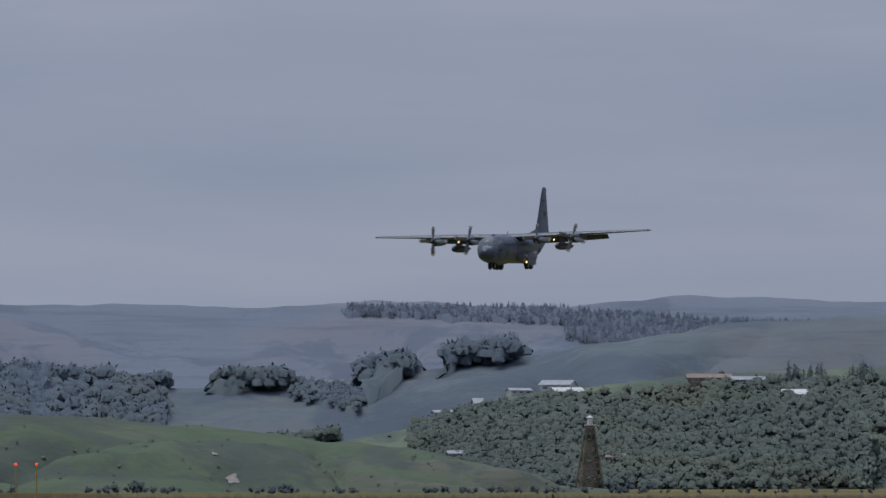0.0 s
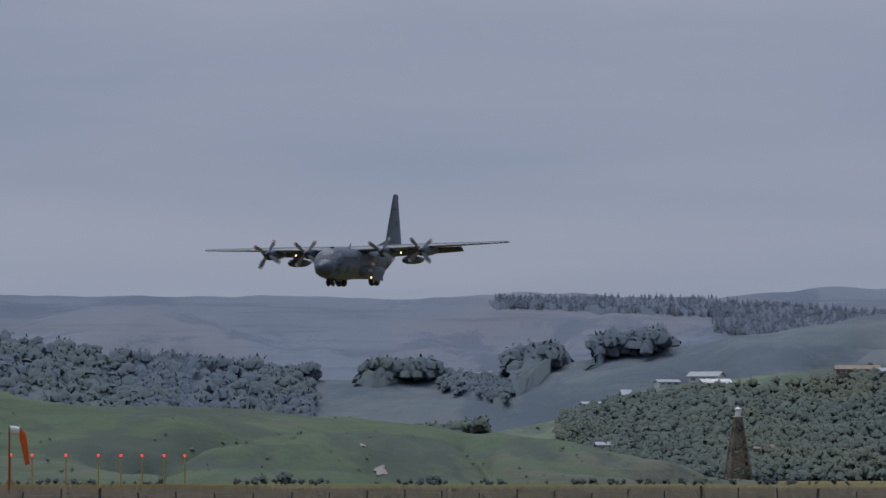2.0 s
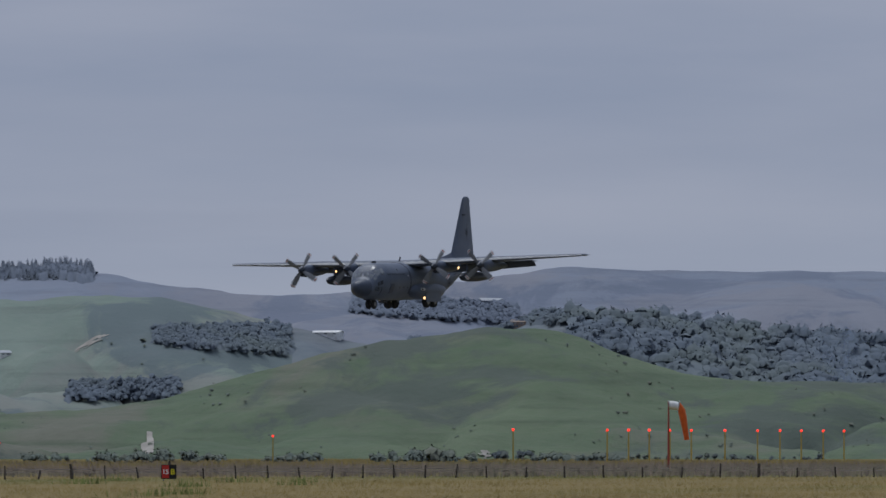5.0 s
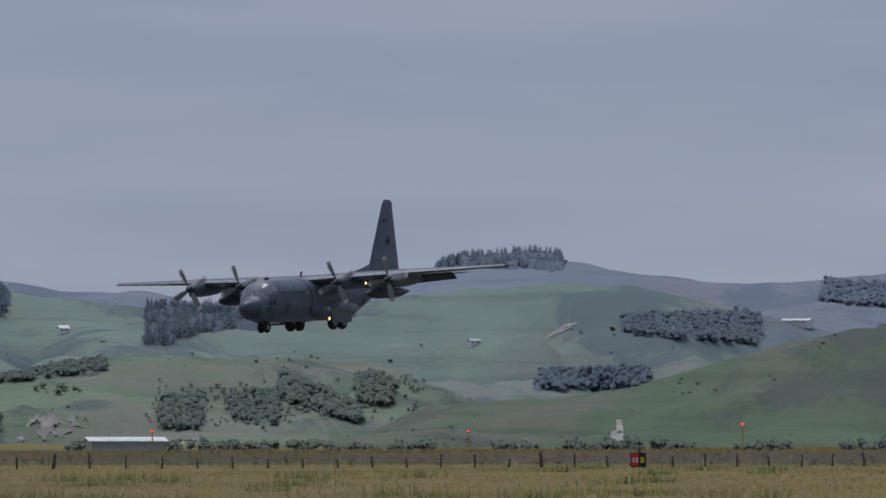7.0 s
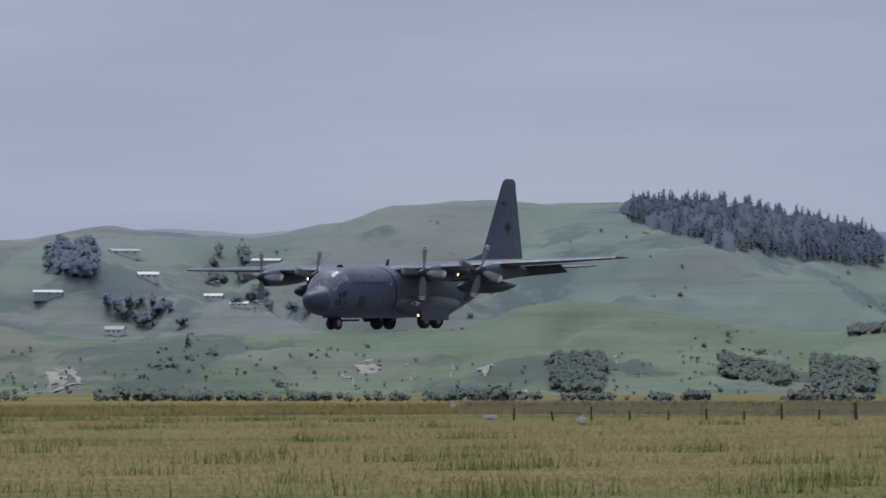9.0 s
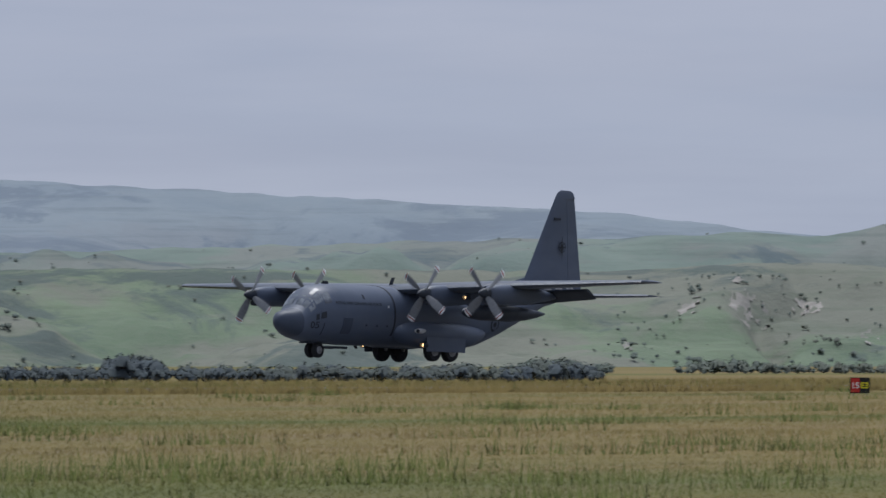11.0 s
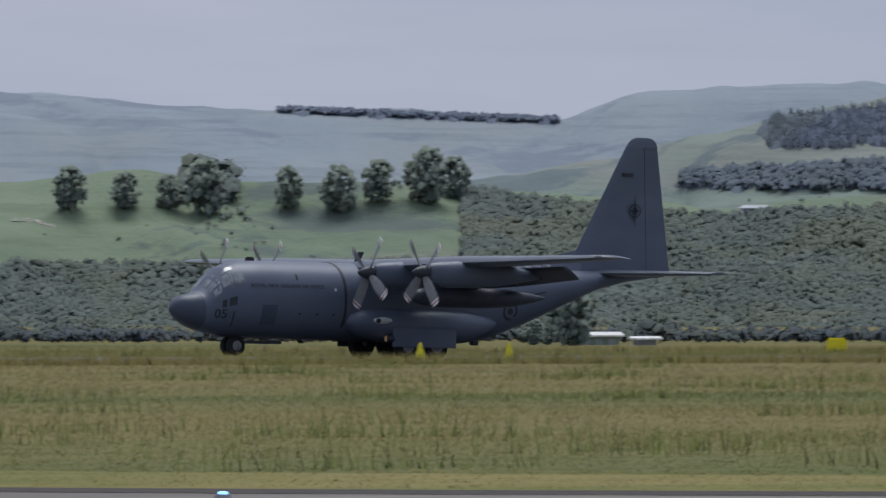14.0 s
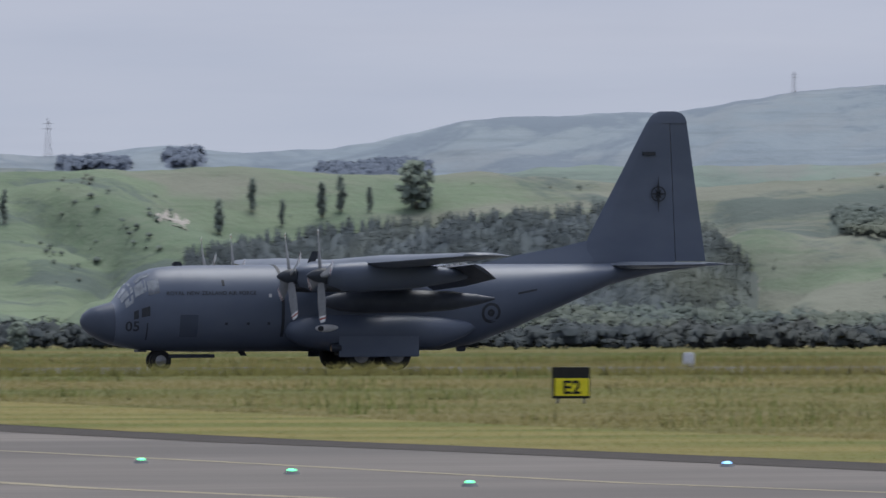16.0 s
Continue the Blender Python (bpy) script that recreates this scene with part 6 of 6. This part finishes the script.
def marker(at, az, w, d, h, material, label, category):
    ob = tagged(new("marker_box"), label, category)
    part("box", box(bmesh.new(), -w / 2, -d / 2, 0.05, w / 2, d / 2, h, min(w, h) * 0.12), material, ob)
    part("foot", box(bmesh.new(), -w * 0.3, -d * 0.3, 0, w * 0.3, d * 0.3, 0.06), "steel", ob)
    ob.matrix_basis = pose(*at, 0, 0, -az)


marker(polar(17.62, 375), 17.76, 0.55, 0.4, 0.72, "tip_white", "white equipment box in the grass", "equipment box")
marker(polar(34.14, 470), 34.14, 1.2, 0.5, 0.85, "sign_yellow", "yellow marker board in the grass", "marker")
marker(polar(36.85, 449), 36.83, 1.1, 0.5, 0.75, "orange", "orange marker board in the grass", "marker")
marker(polar(57.22, 468), 57.09, 0.85, 0.4, 0.3, "tip_white", "white low marker board in the grass", "marker")
marker(polar(57.89, 414), 57.75, 0.55, 0.4, 0.4, "tip_white", "white equipment box in the grass", "equipment box")
marker(polar(56.95, 636), 56.82, 0.4, 0.4, 0.6, "tip_white", "small white marker in the grass", "marker")
for az in (31.10, 31.75):
    cone = tagged(new("marker_cone"), "yellow runway-side marker cone", "cone", "marker cones")
    part("cone", tube(bmesh.new(), (0, 0, 0.04), (0, 0, 0.9), 0.28, 0.05, 12), "sign_yellow", cone)
    part("base", box(bmesh.new(), -0.3, -0.3, 0, 0.3, 0.3, 0.05, 0.01), "sign_black", cone)
    cone.matrix_basis = pose(*polar(az, 380))


def ground_light(az, r, material, label):
    ob = tagged(new("taxiway_light"), label, "light", "taxiway lights")
    part("base", tube(bmesh.new(), (0, 0, 0.02), (0, 0, 0.07), 0.12, 0.1, 12), "steel", ob)
    bm = bmesh.new()
    bmesh.ops.create_icosphere(bm, subdivisions=2, radius=0.05, matrix=Matrix.Translation((0, 0, 0.085)) @ Matrix.Diagonal((1.4, 1, 0.45, 1)))
    part("lens", bm, material, ob, "glowing lens")
    ob.matrix_basis = pose(*polar(az, r))


for az, r in ((13.62, 122.6), (14.72, 113.8), (16.02, 105.4)):
    ground_light(az, r, "green_light", "small green light set in the taxiway")
for az, r in ((17.90, 119.7), (19.53, 110.5), (22.18, 102.9), (25.96, 98.6), (29.66, 95.5)):
    ground_light(az, r, "blue_light", "small blue light at the taxiway's edge")


def mast(az, r, z, tall):
    ob = tagged(new("pylon"), "faint lattice power pylon on the ridge", "pylon", "pylons")
    w = tall * 0.09
    for sx in (-1, 1):
        for sy in (-1, 1):
            part("leg", tube(bmesh.new(), (sx * w, sy * w, -1), (sx * w * 0.15, sy * w * 0.15, tall), 0.16, 0.1, 4), "tree_bare", ob)
    for k in range(6):
        q0, q1 = w * (1 - 0.85 * k / 6), w * (1 - 0.85 * (k + 1) / 6)
        part("brace", tube(tube(bmesh.new(), (-q0, -q0, tall * k / 6), (q1, -q1, tall * (k + 1) / 6), 0.08, 0.08, 4), (q0, -q0, tall * k / 6), (-q1, -q1, tall * (k + 1) / 6), 0.08, 0.08, 4), "tree_bare", ob)
    for q in (0.72, 0.86):
        part("arm", tube(bmesh.new(), (-tall * 0.14, 0, tall * q), (tall * 0.14, 0, tall * q), 0.12, 0.12, 4), "tree_bare", ob)
    ob.matrix_basis = pose(*polar(az, r, z), 0, 0, -az)


for az, tall in ((53.51, 17), (18.39, 12), (12.94, 22)):
    mast(az, 4600, float(RANGE["far"].height(az, 4600)), tall)


# ---- smoke: thin drifting wisps ----
def smoke_material(name, colour, dense_):
    m = bpy.data.materials.new(name)
    m.use_nodes = True
    n, l = m.node_tree.nodes, m.node_tree.links
    p = n["Principled BSDF"]
    p.inputs["Base Color"].default_value = (*colour, 1)
    p.inputs["Roughness"].default_value = 1.0
    tc = n.new("ShaderNodeTexCoord")
    gr = n.new("ShaderNodeTexGradient")
    gr.gradient_type = "QUADRATIC_SPHERE"
    l.new(tc.outputs["Object"], gr.inputs["Vector"])
    nz = n.new("ShaderNodeTexNoise")
    nz.inputs["Scale"].default_value, nz.inputs["Detail"].default_value = 2.2, 5
    info = n.new("ShaderNodeObjectInfo")
    add = n.new("ShaderNodeVectorMath")
    l.new(tc.outputs["Object"], add.inputs[0])
    l.new(info.outputs["Random"], add.inputs[1])
    l.new(add.outputs[0], nz.inputs["Vector"])
    cut = n.new("ShaderNodeMapRange")
    cut.inputs["From Min"].default_value, cut.inputs["From Max"].default_value = 0.35, 0.7
    l.new(nz.outputs["Fac"], cut.inputs["Value"])
    mul = n.new("ShaderNodeMath")
    mul.operation = "MULTIPLY"
    l.new(gr.outputs["Fac"], mul.inputs[0])
    l.new(cut.outputs[0], mul.inputs[1])
    sc = n.new("ShaderNodeMath")
    sc.operation = "MULTIPLY"
    sc.use_clamp = True
    sc.inputs[1].default_value = dense_
    l.new(mul.outputs[0], sc.inputs[0])
    l.new(sc.outputs[0], p.inputs["Alpha"])
    return m


M["smoke"] = smoke_material("tyre_smoke", (0.78, 0.84, 0.95), 3.6)
M["blue_smoke"] = smoke_material("wood_smoke", (0.42, 0.5, 0.66), 1.5)


def wisp(parent, x, y, z, wide, tall, turn, material):
    """A curled sheet of smoke."""
    verts, faces = [], []
    for i in range(9):
        for k in range(7):
            u, w = i / 4 - 1, k / 3 - 1
            verts.append((u, 0.25 * math.sin(2.1 * u + 1.3 * w), w))
    for i in range(8):
        for k in range(6):
            faces.append((i * 7 + k, i * 7 + 7 + k, i * 7 + 8 + k, i * 7 + k + 1))
    ob = raw("wisp", verts, faces, material, parent, True)
    ob.matrix_basis = pose(x, y, z, 0, 0, turn)
    ob.scale = (wide, wide * 0.4, tall)
    return ob


def puff(name, label, wisps, material):
    ob = tagged(new(name), label, "smoke")
    for row in wisps:
        wisp(ob, *row, material)
    return ob


rnd = random.Random(21)
first_smoke = puff("tyre_smoke", "white tyre smoke drifting over the runway", [(x, rnd.uniform(-2, 2), 1.0 + rnd.uniform(0, 0.5), rnd.uniform(2.6, 4.0), rnd.uniform(1.1, 1.9), -38 + rnd.uniform(-15, 15)) for x in (-6, -4.5, -3, -1.5, 0.5, 2, 4, 6, 8)], "smoke")
second_smoke = puff("tyre_smoke", "white tyre smoke drifting over the runway", [(x, rnd.uniform(-2, 2), 0.8 + rnd.uniform(0, 0.35), rnd.uniform(2.4, 3.6), rnd.uniform(0.8, 1.4), -29 + rnd.uniform(-15, 15)) for x in (-6, -4.5, -3, -1, 0.5, 2.5, 4, 6, 8)], "smoke")
bonfire = puff("wood_smoke", "thin bluish bonfire smoke behind the green hill", [(dx, 0, 2 + 3.4 * k, 3.0 + 0.9 * k, 3.4 + 0.3 * k, -70) for k, dx in enumerate((4.5, 1.5, -0.5, -1.5, -0.5))], "blue_smoke")
bonfire.matrix_basis = pose(*polar(69.63, 1330, 5))


# ---- what moves ----
# seconds, nose's way to run, height of the wheels, nose-up degrees, left-wing-up degrees, heading
FLIGHT = [
    (0, 1034.9, 31.16, -1.47, 0.89, -1.5), (0.5, 1004.1, 29.49, -1.45, 0.91, -1.5), (1, 973.6, 27.91, -1.42, 0.93, -1.5), (1.5, 943.5, 26.43, -1.4, 0.94, -1.5),
    (2, 913.2, 24.99, -1.32, 0.96, -1.5), (2.5, 882.9, 23.56, -1.23, 0.97, -1.5), (3, 853.0, 22.13, -1.14, 0.98, -1.5), (3.5, 823.3, 20.66, -1.06, 1.12, -1.5),
    (4, 793.3, 19.08, -1.02, 0.57, -1.5), (4.2, 781.3, 18.49, -0.9, 0.4, -1.5), (5.3, 715.1, 15.5, -1.6, 1.2, -1.5), (6.5, 642.8, 12.54, -2.04, 1.71, -1.5),
    (7, 612.4, 11.35, -2.02, 1.99, -1.5), (7.5, 581.6, 10.18, -1.85, 1.38, -1.5), (8, 550.8, 8.93, -1.78, 1.29, -1.5), (8.5, 519.4, 7.61, -0.89, 1.14, -1.5),
    (9, 488.5, 6.29, -0.63, 0.87, -1.5), (9.5, 457.6, 5.11, -0.04, 0.47, -1.5), (10, 427.2, 4.15, 0.09, 0.33, -1.5), (11, 365.8, 1.75, 1.6, 0.0, -1.0),
    (11.9, 310.3, 0.12, 2.7, -0.3, -0.4), (12.5, 273.2, -0.05, 2.8, -0.54, 0), (13, 244.9, 0.02, 2.09, -0.35, 0), (13.5, 216.8, 0.13, 1.36, -0.12, 0),
    (14, 189.2, -0.02, 1.4, -0.05, 0), (14.5, 161.2, -0.02, 1.12, -0.06, 0), (15, 133.8, 0.02, 0.65, -0.23, 0), (15.5, 106.6, -0.03, -0.01, -0.53, 0),
    (16, 79.6, -0.0, -0.34, 0.0, 0)]


def spin_rows(where, per_frame, axis_y, start=0.0, begin=0):
    rows = []
    for k in range(frame(16.0)):
        a = start + per_frame * max(0, k - begin)
        rows.append((k / FPS, where @ (pose(0, 0, 0, 0, -a, 0) if axis_y else pose(0, 0, 0, a, 0, 0))))
    return rows


def motions():
    walk(plane, [(t, pose(x + OX, 335.0 - 0.0229 * (x - 300), z + OZ, -bank, up, head)) for t, x, z, up, bank, head in FLIGHT])
    for k, p in enumerate(PROPS):
        walk(p, spin_rows(p.matrix_basis.copy(), 77.0, False, (20, 5, 12, 2)[k]))
    for ob, s, y, r in WHEELS:
        walk(ob, spin_rows(ob.matrix_basis.copy(), 67.0, True, 0, frame(11.9)))

    # the smoke wells up behind the wheels and thins out along the ground
    for ob, az, t0, t1 in ((first_smoke, 39.5, 12.55, 12.9), (second_smoke, 29.15, 14.1, 14.45)):
        x, y, _ = polar(az, 335.0 / math.cos(radians(az)))
        walk(ob, [(0, pose(x, y, -4)), (t0, pose(x, y, -4)), (t1, pose(x, y, 0)), (t1 + 0.6, pose(x + 0.8, y, 0.15)), (16, pose(x + 3, y + 1, 0.5))])


motions()
